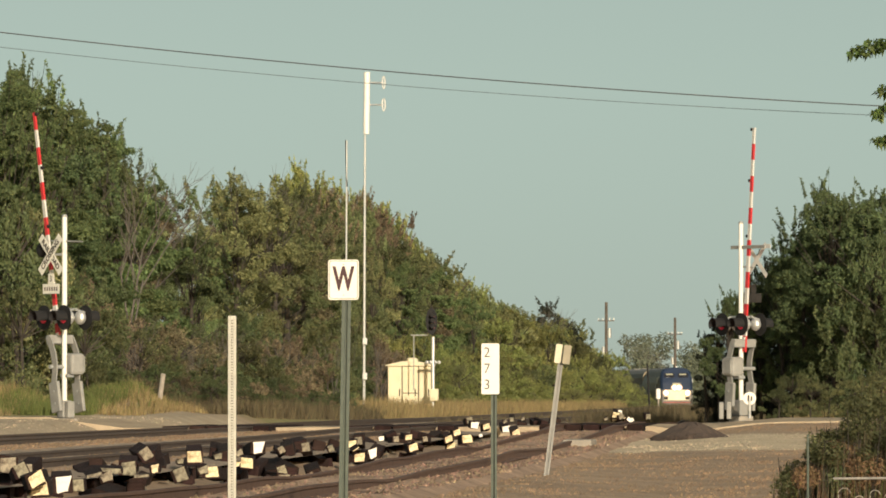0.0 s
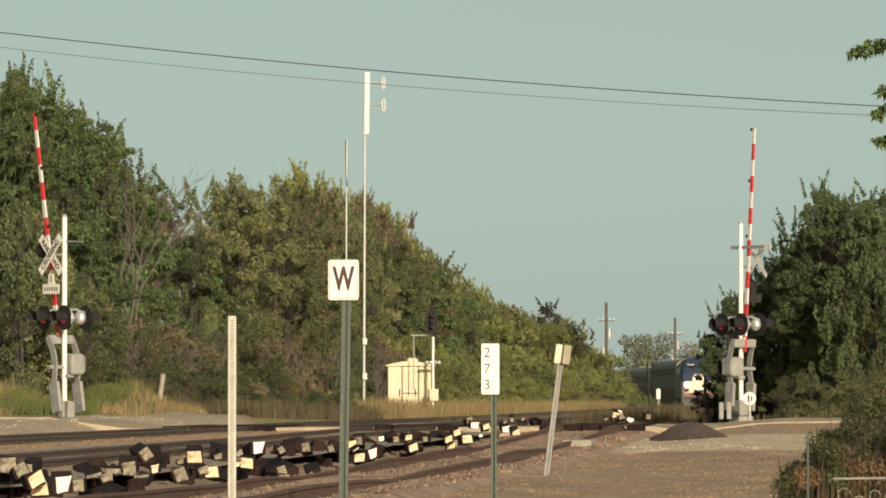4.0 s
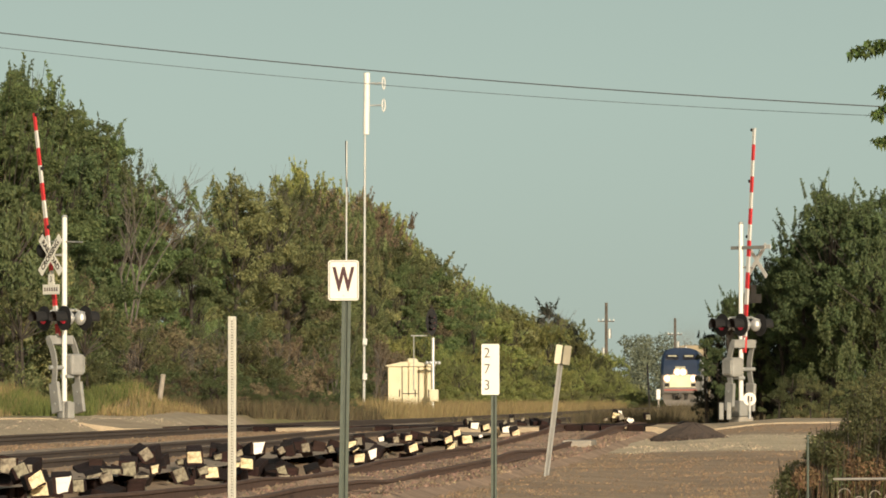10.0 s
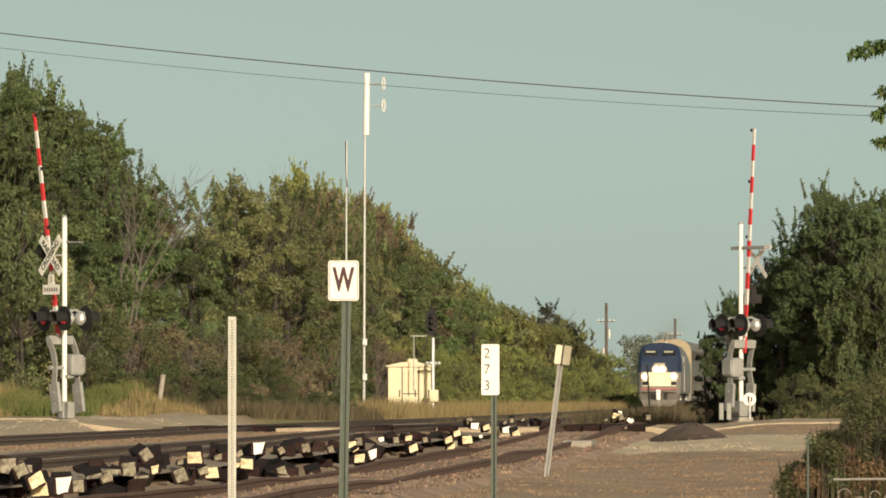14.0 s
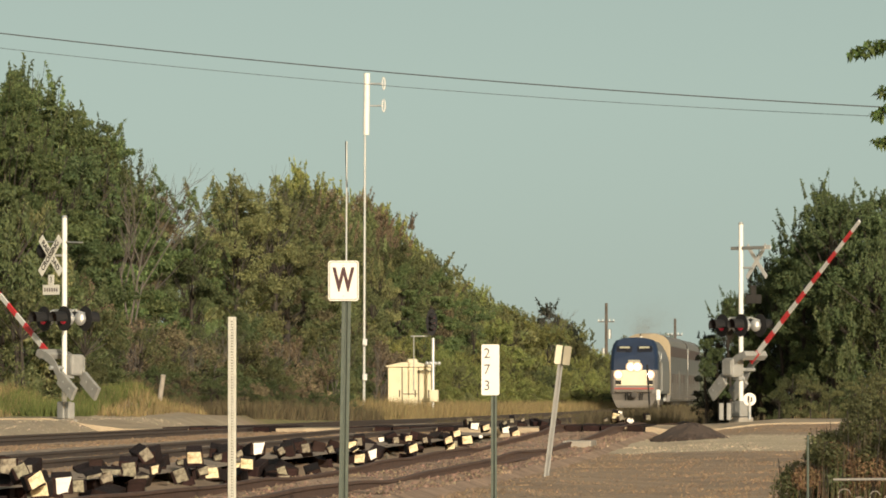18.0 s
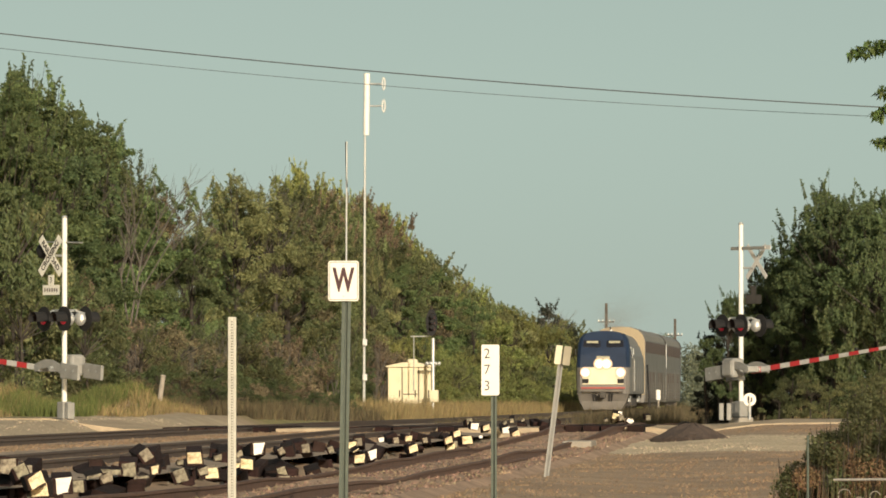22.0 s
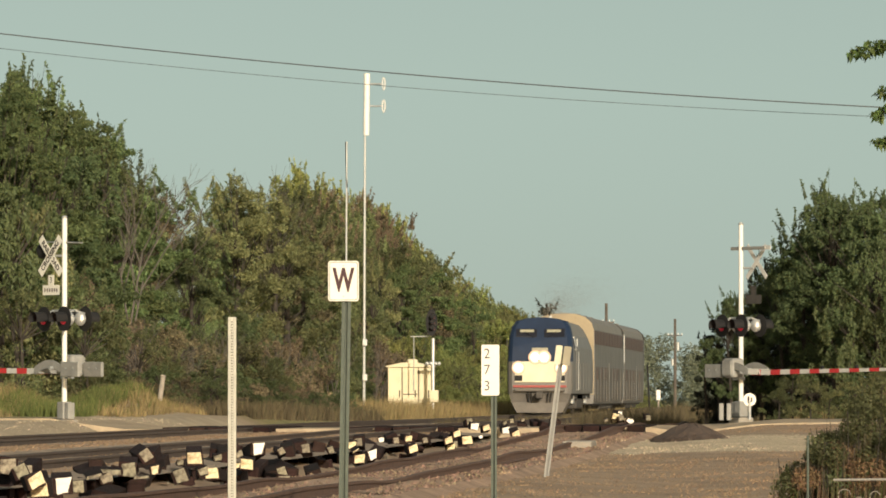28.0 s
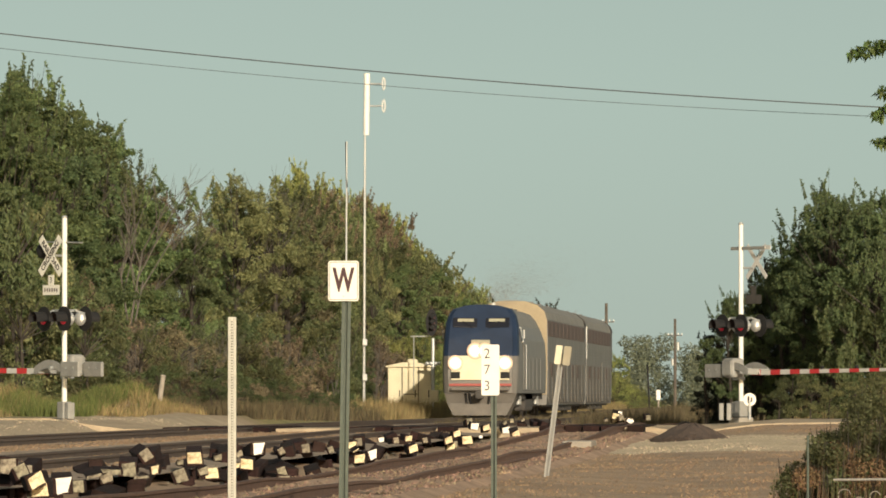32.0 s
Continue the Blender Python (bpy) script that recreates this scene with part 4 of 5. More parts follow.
def locomotive():
    root = rig("locomotive", pose(X_MAIN, 279.5, 0), "blue and silver diesel passenger locomotive with lit headlamps", "locomotive")
    L = 10.5
    shape = [(1.50, 0.95), (1.52, 1.6), (1.52, 2.42), (1.50, 3.1), (1.46, 3.65), (1.36, 4.04), (1.18, 4.29), (0.7, 4.43), (0.25, 4.47)]
    hood = [(1.50, 0.95), (1.52, 1.6), (1.52, 2.42), (1.47, 3.1), (1.27, 3.65), (1.06, 4.04), (0.84, 4.29), (0.5, 4.41), (0.2, 4.44)]

    def outline(z0, z1, k):
        """Between the square cab front and the sloped hood behind it."""
        pts = [(a[0] + (b[0] - a[0]) * k, a[1] + (b[1] - a[1]) * k) for a, b in zip(shape, hood) if z0 - 1e-6 <= a[1] <= z1 + 1e-6]
        return pts + [(-x, z) for x, z in reversed(pts)]

    def front(z):
        return -L + max(0.0, z - 2.6) * 0.62 + max(0.0, 1.5 - z) * 0.12

    def skin(z0, z1, rows):
        rings = []
        for sx, dy, fixed, k in rows:
            rings.append([(x * sx, fixed if fixed is not None else front(z) + dy, z) for x, z in outline(z0, z1, k)])
        return loft(rings)

    nose = [(0.84, 0.0, None, 0), (0.95, 0.16, None, 0), (0.992, 0.38, None, 0), (1.0, 0.55, None, 0)]
    part("lower_nose", skin(0.95, 2.42, nose + [(1.0, 0, -9.4, 0)]), loco_silver, root, "grey lower nose")
    # added panel: the lamps' glare on the nose is put into its pale colour
    part("nose_glare_panel", box((2.30, 0.06, 0.96), (0, -L - 0.015, 1.95), bevel=0.02), nose_glare, root, "added nose panel with the lamps' glare painted pale")
    part("lower_cab_side", skin(0.95, 2.42, [(1.0, 0, -9.4, 0), (1.0, 0, -7.2, 1)]), loco_silver, root)
    part("cab", skin(2.42, 4.47, nose), loco_blue, root, "dark blue cab front")
    part("cab_side", skin(2.42, 4.47, [(0.999, 0.552, None, 0), (0.999, 1.1, None, 0.35), (0.999, 0, -7.2, 1)]), loco_silver, root, "silver cab side and sloped roof")
    part("body_side", skin(0.95, 3.65, [(1.0, 0, -7.2, 1), (1.0, 0, L - 0.3, 1), (0.97, 0, L, 1)]), loco_silver, root, "silver body with panel seams")
    part("roof", skin(3.65, 4.47, [(0.998, 0, -7.2, 1), (0.998, 0, L - 0.3, 1), (0.97, 0, L, 1)]), roof_grey, root, "grey locomotive roof")
    # windshield
    tilt = pose(0, 0, 0, -31.8, 0, 0)
    for s in (-1, 1):
        c = Vector((s * 0.62, front(3.74) - 0.02, 3.74))
        w = part("windshield", box((1.00, 0.03, 0.44), c, tilt @ pose(0, 0, 0, 0, 0, -s * 4), bevel=0.01), glass_dark, root, "dark windshield pane")
        part("sun_visor", box((0.72, 0.02, 0.14), c + Vector((s * 0.04, 0.06 - 0.03, 0.10)), tilt, bevel=0.005), cab_pane, w, "pale lowered sun visor")
        part("wiper", rod(c + Vector((-s * 0.3, -0.17, -0.22)), c + Vector((s * 0.1, -0.05, 0.06)), 0.015, seg=6), black_paint, w)
        part("side_window", box((0.10, 0.9, 0.52), (s * 1.44, -8.0, 3.28), pose(0, 0, 0, 0, -s * 10, 0), bevel=0.01), glass_dark, root)
        part("window_frame", box((0.11, 0.12, 0.60), (s * 1.445, -7.45, 3.28), pose(0, 0, 0, 0, -s * 10, 0), bevel=0.01), white_sheet, root, "bright window pillar")
        part("cab_door", box((0.03, 0.7, 1.9), (s * 1.525, -6.6, 2.0), bevel=0.01), loco_silver, root)
        part("grab_rail", rod((s * 1.58, -6.1, 1.1), (s * 1.58, -6.1, 2.9), 0.025, seg=8), galvanised, root)
        part("mirror", box((0.06, 0.1, 0.35), (s * 1.62, -8.4, 3.3), bevel=0.01), galvanised, root)
        # ditch lamps
        d = part("ditch_lamp", rod((s * 0.98, front(2.14) - 0.02, 2.14), (s * 0.98, front(2.14) - 0.08, 2.14), 0.28, seg=24), galvanised, root)
        part("lens", ball(0.10, (s * 0.98, front(2.14) - 0.11, 2.14), 16, (1, 0.35, 1)), headlamp, d, "glowing lamp lens")
        dish = part("dish", rod((0, 0.01, 0), (0, 0, 0), 0.31, 0.31, 24), bloom_dish, d, "oversized dish with the lamp's bloom painted in")
        dish.location = (s * 0.98, front(2.14) - 0.09, 2.14)
        part("step_well", box((0.36, 0.05, 0.26), (s * 0.98, -L - 0.04, 1.66), bevel=0.02), black_paint, root)
        for k in range(5):
            part("side_panel", box((0.02, 2.6, 1.35), (s * 1.525, -4.6 + k * 2.9, 1.75), bevel=0.01), loco_silver, root)
        part("fuel_tank", box((0.5, 5.5, 0.8), (s * 1.1, 0, 0.62), bevel=0.1), under_dark, root)
    # headlamps
    h = part("headlamp_case", box((0.80, 0.12, 0.34), (0, front(2.62) - 0.02, 2.66), bevel=0.05), loco_silver, root)
    for x in (-0.20, 0.20):
        part("lens", ball(0.13, (x, front(2.62) - 0.12, 2.62), 16, (1, 0.35, 1)), headlamp, h, "glowing headlamp lens")
        dish = part("dish", rod((0, 0.01, 0), (0, 0, 0), 0.33, 0.33, 24), bloom_dish, h, "oversized dish with the lamp's bloom painted in")
        dish.location = (x, front(2.62) - 0.10 - 0.003 * (x > 0), 2.62)
    part("number_board", box((0.75, 0.04, 0.16), (0, front(2.95) - 0.02, 2.98), pose(0, 0, 0, -20, 0, 0), bevel=0.01), cab_pane, root, "pale number board")
    # anticlimber, coupler, pilot
    part("red_stripe", box((2.46, 0.06, 0.10), (0, front(1.3) - 0.03, 1.28), bevel=0.01), loco_red, root, "red stripe above the coupler")
    part("anticlimber", box((2.3, 0.3, 0.14), (0, -L - 0.08, 1.12), bevel=0.03), loco_grey, root)
    part("coupler", box((0.26, 0.9, 0.30), (0, -L - 0.3, 0.88), bevel=0.05), under_dark, root)
    part("coupler_knuckle", box((0.36, 0.26, 0.34), (0.02, -L - 0.78, 0.88), bevel=0.08), under_dark, root)
    for x in (-0.55, -0.4, 0.4, 0.55):
        part("air_hose", rod((x, -L - 0.1, 1.0), (x * 0.9, -L - 0.35, 0.55), 0.03, seg=8), black_paint, root)
    pil = loft([[(-1.42, -L + 0.15, 0.95), (1.42, -L + 0.15, 0.95), (1.42, -L + 0.75, 0.95), (-1.42, -L + 0.75, 0.95)],
                [(-1.30, -L - 0.20, 0.55), (1.30, -L - 0.20, 0.55), (1.36, -L + 0.75, 0.55), (-1.36, -L + 0.75, 0.55)],
                [(-1.05, -L - 0.28, 0.07), (1.05, -L - 0.28, 0.07), (1.15, -L + 0.7, 0.07), (-1.15, -L + 0.7, 0.07)]])
    part("pilot", pil, loco_grey, root, "grey steel pilot plough")
    part("underframe", box((2.7, 20.2, 0.3), (0, 0.2, 0.85)), under_dark, root)
    for y in (-6.4, 6.4):
        bogie(root, y, 2.8)
    for y in (-1, 2.5, 5.5):
        part("roof_fan", rod((0, y, 4.38), (0, y, 4.46), 0.55, seg=24), loco_grey, root)
    part("horn", rod((0.3, -6.3, 4.42), (0.3, -6.7, 4.52), 0.03, 0.07, 10), galvanised, root)
    part("aerial", rod((0.2, -5.6, 4.4), (0.2, -5.6, 4.75), 0.03, seg=8), black_paint, root)
    return root


def coach(label, L, end=None):
    root = rig("passenger_coach", pose(X_MAIN, 303, 0), label, "railway coach", group="double-deck coaches")
    shape = [(1.48, 0.45), (1.53, 0.9), (1.55, 2.2), (1.55, 3.3), (1.53, 4.12), (1.42, 4.45), (1.12, 4.72), (0.6, 4.88), (0.2, 4.92)]
    body = part("body", loft([[(x, y, z) for x, z in section(1, 0.45, 4.12, shape)] for y in (-L, L)]), coach_steel, root, "stainless steel double-deck body")
    part("roof", loft([[(x, y, z) for x, z in section(sx, 4.12, 4.92, shape)] for sx, y in ((0.985, -L), (1.0, -L + 0.3), (1.0, L - 0.3), (0.985, L))]), roof_grey, root, "grey rounded roof")
    part("end_wall", loft([[(x, y, z) for x, z in section(0.985, 0.9, 4.88, shape)] for y in (-L - 0.05, -L - 0.005)]), end or coach_steel, root, "plain end wall")
    part("end_wall", loft([[(x, y, z) for x, z in section(0.985, 0.9, 4.88, shape)] for y in (L + 0.005, L + 0.05)]), coach_steel, root)
    for s in (-1, 1):
        for k in range(11):
            z = 0.75 + k * 0.11
            if k % 2 == 0:
                part("flute", box((0.012, 2 * L - 0.1, 0.06), (s * 1.548, 0, z), bevel=0.003), coach_steel, root)
        for k in range(4):
            part("flute", box((0.010, 2 * L - 0.1, 0.05), (s * 1.552, 0, 2.62 + k * 0.14), bevel=0.003), coach_steel, root)
        for k in range(int((2 * L - 1.2) / 3.35)):
            y = -L + 1.5 + k * 3.35
            part("upper_window", box((0.03, 3.05, 0.66), (s * 1.548, y + 0.2, 3.72), bevel=0.02), window_band, root, "dark tinted upper window")
        for k in range(int((2 * L - 3) / 4.6)):
            y = -L + 3.4 + k * 4.6
            if k == 3:
                part("entrance_door", box((0.04, 1.0, 1.95), (s * 1.555, y, 1.55), bevel=0.02), coach_steel, root)
                continue
            part("lower_window", box((0.03, 1.5, 0.6), (s * 1.56, y, 1.95), bevel=0.02), window_band, root)
        # brown reflections in the lower side, painted on as added panels
        for k in range(int((2 * L - 1.2) / 3.35)):
            part("reflection_streak", box((0.035, 1.5 + 0.5 * (k % 3), 1.75), (s * 1.545, -L + 1.6 + k * 3.35, 1.42), bevel=0.01), reflection_brown, root)
        # sun on the end-wall corners, drawn as added bright posts
        for y in (L - 0.12,) if end else (-L + 0.12, L - 0.12):
            part("sunlit_corner", box((0.06, 0.22, 1.55), (s * 1.545, y, 3.40), bevel=0.02), aluminium, root, "bright post painted as the sunlit coach corner")
        part("end_door_gap", box((0.03, 0.5, 2.2), (s * 1.556, L - 0.3, 3.2), bevel=0.01), glass_dark, root)
    # the roof shadow at the coach end, added as a dark raised band
    part("roof_end_shade", loft([[(x, y, z) for x, z in section(sx, 4.12, 4.92, shape)] for sx, y in ((1.0, L - 0.55), (1.045, L - 0.4), (1.045, L + 0.05))]), under_dark, root, "dark band added as the shadow on the coach end roof")
    part("diaphragm", box((1.3, 0.5, 2.3), (0, L + 0.28, 3.3), bevel=0.08), black_paint, root, "black corridor bellows")
    part("underframe", box((2.6, 2 * L - 0.8, 0.3), (0, 0, 0.5)), under_dark, root)
    # shade beneath the coach, added as dark boxes between the bogies
    for y in (-5.6, -1.9, 1.9, 5.6):
        part("under_shade_box", box((2.7, 3.3, 0.36), (0, y, 0.36), bevel=0.04), under_dark, root, "dark box added for the shade under the coach")
    for y in (-L + 4.4, L - 4.4):
        bogie(root, y, 2.6)
    for y in (-7, 0, 7):
        part("roof_vent", box((0.7, 1.2, 0.12), (0, y, 4.93), bevel=0.03), roof_grey, root)
    return root


def exhaust():
    """Thin grey smoke as thousands of soot flecks, thick at the stack and thinning astern."""
    rs = np.random.RandomState(17)
    n = 17000
    u = rs.rand(n) ** 1.3
    c = np.stack([rs.normal(size=n) * (0.35 + 1.3 * u) - 0.8 * u, 1.0 + 52 * u, 4.75 + 2.0 * u ** 0.7 + rs.normal(size=n) * (0.2 + 0.75 * u)], 1)
    c[:, 2] = np.maximum(c[:, 2], 4.6)
    v = (c[:, None, :] + rs.normal(size=(n, 3, 3)) * 0.0085).reshape(-1, 3)
    me = bpy.data.meshes.new("exhaust_smoke")
    me.from_pydata(v.tolist(), [], [(i, i + 1, i + 2) for i in range(0, 3 * n, 3)])
    me.materials.append(paint("soot", (0.32, 0.29, 0.26), 1.0, vary=0.2, shine=0.0, through_light=0.4))
    return tagged(new("exhaust_smoke", me), "thin grey exhaust smoke trailing over the train", "smoke", kind="stuff")


smoke = exhaust()
loco = locomotive()
coach_a = coach("silver double-deck coach with dark windows behind the locomotive", 17.4, coach_tan)
coach_b = coach("silver double-deck coach at the end of the train", 14.2)

# ---- trees and shrubs ----
def leaf_cloud(name, blobs, count, size, material, seed, droop=0.0, flat=0.85):
    """Many small leaf blades spread through and over a set of soft lobes."""
    rs = np.random.RandomState(seed)
    c = np.array([b[:3] for b in blobs])
    r = np.array([b[3] for b in blobs])
    pick = rs.choice(len(blobs), count, p=r ** 1.7 / np.sum(r ** 1.7))
    d = rs.normal(size=(count, 3))
    d /= np.linalg.norm(d, axis=1)[:, None]
    rad = r[pick] * (0.45 + 0.62 * rs.rand(count) ** 0.6)
    p = c[pick] + d * rad[:, None] * np.array([1, 1, flat])
    nrm = d + rs.normal(size=(count, 3)) * 0.7 + np.array([0, 0, 0.3])
    nrm /= np.linalg.norm(nrm, axis=1)[:, None]
    t = np.cross(nrm, rs.normal(size=(count, 3)))
    t /= np.linalg.norm(t, axis=1)[:, None]
    t[:, 2] -= droop
    b = np.cross(nrm, t)
    s = size * (0.6 + 0.8 * rs.rand(count))[:, None]
    tip = nrm * s * rs.uniform(-0.4, 0.4, count)[:, None]
    v = np.stack([p - b * s * 0.55, p + b * s * 0.55, p + t * s * 1.9 + tip], axis=1).reshape(-1, 3)
    me = bpy.data.meshes.new(name)
    me.vertices.add(count * 3)
    me.vertices.foreach_set("co", v.ravel())
    me.loops.add(count * 3)
    me.loops.foreach_set("vertex_index", np.arange(count * 3, dtype=np.int32))
    me.polygons.add(count)
    me.polygons.foreach_set("loop_start", np.arange(0, count * 3, 3, dtype=np.int32))
    me.polygons.foreach_set("loop_total", np.full(count, 3, dtype=np.int32))
    me.update()
    me.validate()
    me.materials.append(material)
    return me


def limbs(blobs, trunk_r, rng, top, stems=()):
    bm = bmesh.new()
    pts = [Vector((0, 0, -0.4)), Vector((rng.uniform(-.1, .1), 0, top * 0.25)), Vector((rng.uniform(-.3, .3), rng.uniform(-.3, .3), top * 0.55)), Vector((rng.uniform(-.4, .4), 0, top * 0.80))]
    rr = [trunk_r, trunk_r * 0.8, trunk_r * 0.5, trunk_r * 0.12]
    for i in range(3):
        rod(pts[i], pts[i + 1], rr[i], rr[i + 1], 7, bm)
    for b in blobs:
        k = min(0.85, max(0.12, (b[2] - b[3]) / top))
        base = pts[0].lerp(pts[3], k)
        rod(base, Vector(b[:3]), trunk_r * 0.15, trunk_r * 0.04, 5, bm)
    for q in stems:
        rod(pts[2], q, 0.024, 0.006, 3, bm)
    return bm


def tree_model(name, h, spread, count, size, material, seed, low=0.10, label="", category="tree", lobes=18, shoots=20, flat=0.85, spray=0.03):
    """Limbs that carry clumps, each clump broken into many small tufts, with thin leafy shoots above the crown."""
    rng = random.Random(seed)
    big = []
    for i in range(lobes):
        k = (i + 0.5) / lobes
        z = h * (low + (0.88 - low) * k)
        w = spread * (math.sin(math.pi * min(1, 0.20 + 0.74 * k)) ** 0.8)
        a = rng.uniform(0, 6.283)
        q = w * math.sqrt(rng.uniform(0.15, 1.0))
        big.append((math.cos(a) * q, math.sin(a) * q, z, rng.uniform(0.15, 0.32) * spread))
    blobs = [(b[0], b[1], b[2], b[3] * 0.75) for b in big]
    for b in big:
        for _ in range(9):
            d = Vector((rng.gauss(0, 1), rng.gauss(0, 1), rng.gauss(0.15, 0.7))).normalized() * b[3] * rng.uniform(0.75, 1.45)
            blobs.append((b[0] + d.x, b[1] + d.y, b[2] + d.z * flat, rng.uniform(0.045, 0.11) * spread))
    stems = []
    for i in range(shoots):
        a = rng.uniform(0, 6.283)
        q = spread * 0.95 * rng.random()
        z = h * rng.uniform(0.84, 1.0) - q * 0.35
        lx, ly = rng.uniform(-0.05, 0.05) * h, rng.uniform(-0.05, 0.05) * h
        x, y = math.cos(a) * q, math.sin(a) * q
        stems.append((x + lx, y + ly, z))
        for j in range(7):
            u = j / 6
            blobs.append((x + lx * u, y + ly * u, z + (u - 1) * 0.065 * h, spray * spread * (1.5 - 1.0 * u)))
    reach = max(b[2] + b[3] for b in blobs)
    fit = h / reach
    blobs = [(b[0], b[1], b[2] * fit, b[3]) for b in blobs]
    root = rig(name, Matrix.Identity(4), label, category)
    part("trunk", limbs(blobs[:lobes], 0.016 * h + 0.02, rng, h, [(q[0], q[1], q[2] * fit) for q in stems]), bark, root)
    c = new("crown", leaf_cloud("crown", blobs, count, size, material, seed, flat=flat))
    c.parent = root
    root["group"] = "lineside trees" if category == "tree" else "lineside shrubs"
    return root


def place(src, x, y, h_scale, w_scale, turn, z=None, first=[]):
    m = pose(x, y, (ground_at(x, y) if z is None else z), 0, 0, turn) @ Matrix.Diagonal((w_scale, w_scale, h_scale, 1))
    if src.name not in first:
        first.append(src.name)
        src.matrix_basis = m
        return src
    made = copy_thing(src, m)
    made.matrix_basis = m
    return made


H0 = 10.0
near_trees = [tree_model("tree", H0, 2.5, 25000, 0.060, mat, 20 + i, label=lab, lobes=lob, flat=fl, shoots=sh) for i, (mat, lab, lob, fl, sh) in enumerate((
    (leaf_green, "broad green leafy tree beside the railway", 20, 0.55, 16), (leaf_olive, "olive green leafy tree beside the railway", 20, 0.8, 26),
    (leaf_dark, "dark green leafy tree beside the railway", 20, 0.6, 18), (leaf_brown, "browning thin-leaved tree beside the railway", 18, 0.9, 40),
    (leaf_olive, "yellow-green tree with uneven crown", 22, 0.85, 26), (leaf_green, "green tree with ragged layered crown", 24, 0.45, 14), (leaf_mid, "deep green rounded tree east of the crossing", 20, 0.6, 20)))]
far_trees = [tree_model("tree", H0, 2.6, 11500, 0.092, mat, 40 + i, label=lab, shoots=26) for i, (mat, lab) in enumerate((
    (leaf_green, "far green tree in the lineside row"), (leaf_olive, "far olive tree in the lineside row"), (leaf_sunny, "far yellow-green tree in the lineside row")))]
shrubs = [tree_model("shrub", 3.0, 1.7, 8200, 0.038, mat, 60 + i, low=0.02, label=lab, category="shrub", lobes=12, shoots=16) for i, (mat, lab) in enumerate((
    (leaf_olive, "olive green shrub at the foot of the trees"), (leaf_brown, "dry brown shrub at the foot of the trees"),
    (leaf_dark, "dark green shrub at the foot of the trees"), (leaf_cedar_shade, "blackish thicket shrub at the crossing, shade put into its leaves"),
    (leaf_sunny, "yellow-green shrub at the foot of the trees")))]

rng = random.Random(77)
# tree heights fitted to the camera's skyline: tall at the crossing, a gap, a long brow, then falling away
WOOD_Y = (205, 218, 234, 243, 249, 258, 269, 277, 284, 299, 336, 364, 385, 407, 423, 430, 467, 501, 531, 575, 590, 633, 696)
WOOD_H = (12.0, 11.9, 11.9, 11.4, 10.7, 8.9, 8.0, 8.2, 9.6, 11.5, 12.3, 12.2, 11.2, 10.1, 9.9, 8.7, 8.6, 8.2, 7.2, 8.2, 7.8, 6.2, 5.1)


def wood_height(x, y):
    """Scaled with distance from the line so every lane meets one skyline in the camera's view."""
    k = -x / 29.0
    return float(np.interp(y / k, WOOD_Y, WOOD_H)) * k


y = 205.0
while y < 664:
    for lane, x in enumerate((-28.2, -32.0, -37.0)):
        if ((y > 560 or y < 400) and lane == 2) or (lane == 0 and y > 640):
            continue
        tx, ty = x + rng.uniform(-1.6, 1.6), y + lane * 2.1 + rng.uniform(-1.5, 1.5)
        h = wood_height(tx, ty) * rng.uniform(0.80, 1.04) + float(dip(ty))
        if ty < (430, 300, 0)[lane]:
            mix = (5, 2, 6, 5, 0, 0) if ty < 262 else ((1, 3, 1, 4, 0, 5) if ty < 300 else (1, 3, 3, 5, 4, 1))
            src = near_trees[rng.choice(mix)]
        else:
            src = near_trees[3] if 320 < ty < 410 and rng.random() < 0.2 else far_trees[rng.choice((0, 1, 2) if ty < 430 else (1, 2, 2, 2))]
        if 288 < ty < 400:
            h *= (0.93, 0.99, 1.0)[lane]
        if lane == 1 and 285 < ty < 420 and rng.random() < 0.6:
            src = near_trees[3]
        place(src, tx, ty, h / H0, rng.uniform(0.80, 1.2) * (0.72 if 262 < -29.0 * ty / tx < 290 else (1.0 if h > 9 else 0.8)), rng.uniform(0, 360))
    low = (0, 0, 0, 1, 2) if y < 340 else (0, 4, 4, 4)
    place(shrubs[rng.choice(low)], -25.2 + rng.uniform(-0.8, 0.8), y + rng.uniform(-2, 2), rng.uniform(0.7, 1.2), rng.uniform(0.9, 1.4), rng.uniform(0, 360))
    place(shrubs[rng.choice(low)], -26.4 + rng.uniform(-0.8, 0.8), y + 3 + rng.uniform(-2, 2), rng.uniform(1.0, 1.7), rng.uniform(0.9, 1.4), rng.uniform(0, 360))
    y += 6.9 if y < 430 else 9.0
for x, y, h, w in ((-27.7, 207, 1.05, 0.9), (-27.4, 213, 0.8, 0.8), (-29.2, 251, 0.98, 0.8), (-29.2, 247, 1.08, 0.9)):
    place(near_trees[5], x, y, h, w, rng.uniform(0, 360))
for k, x, y, h, w in ((2, -26.6, 203, 2.4, 1.3), (0, -26.9, 206, 2.2, 1.3), (0, -26.0, 200, 1.2, 1.2)):
    place(shrubs[k], x, y, h, w, rng.uniform(0, 360))
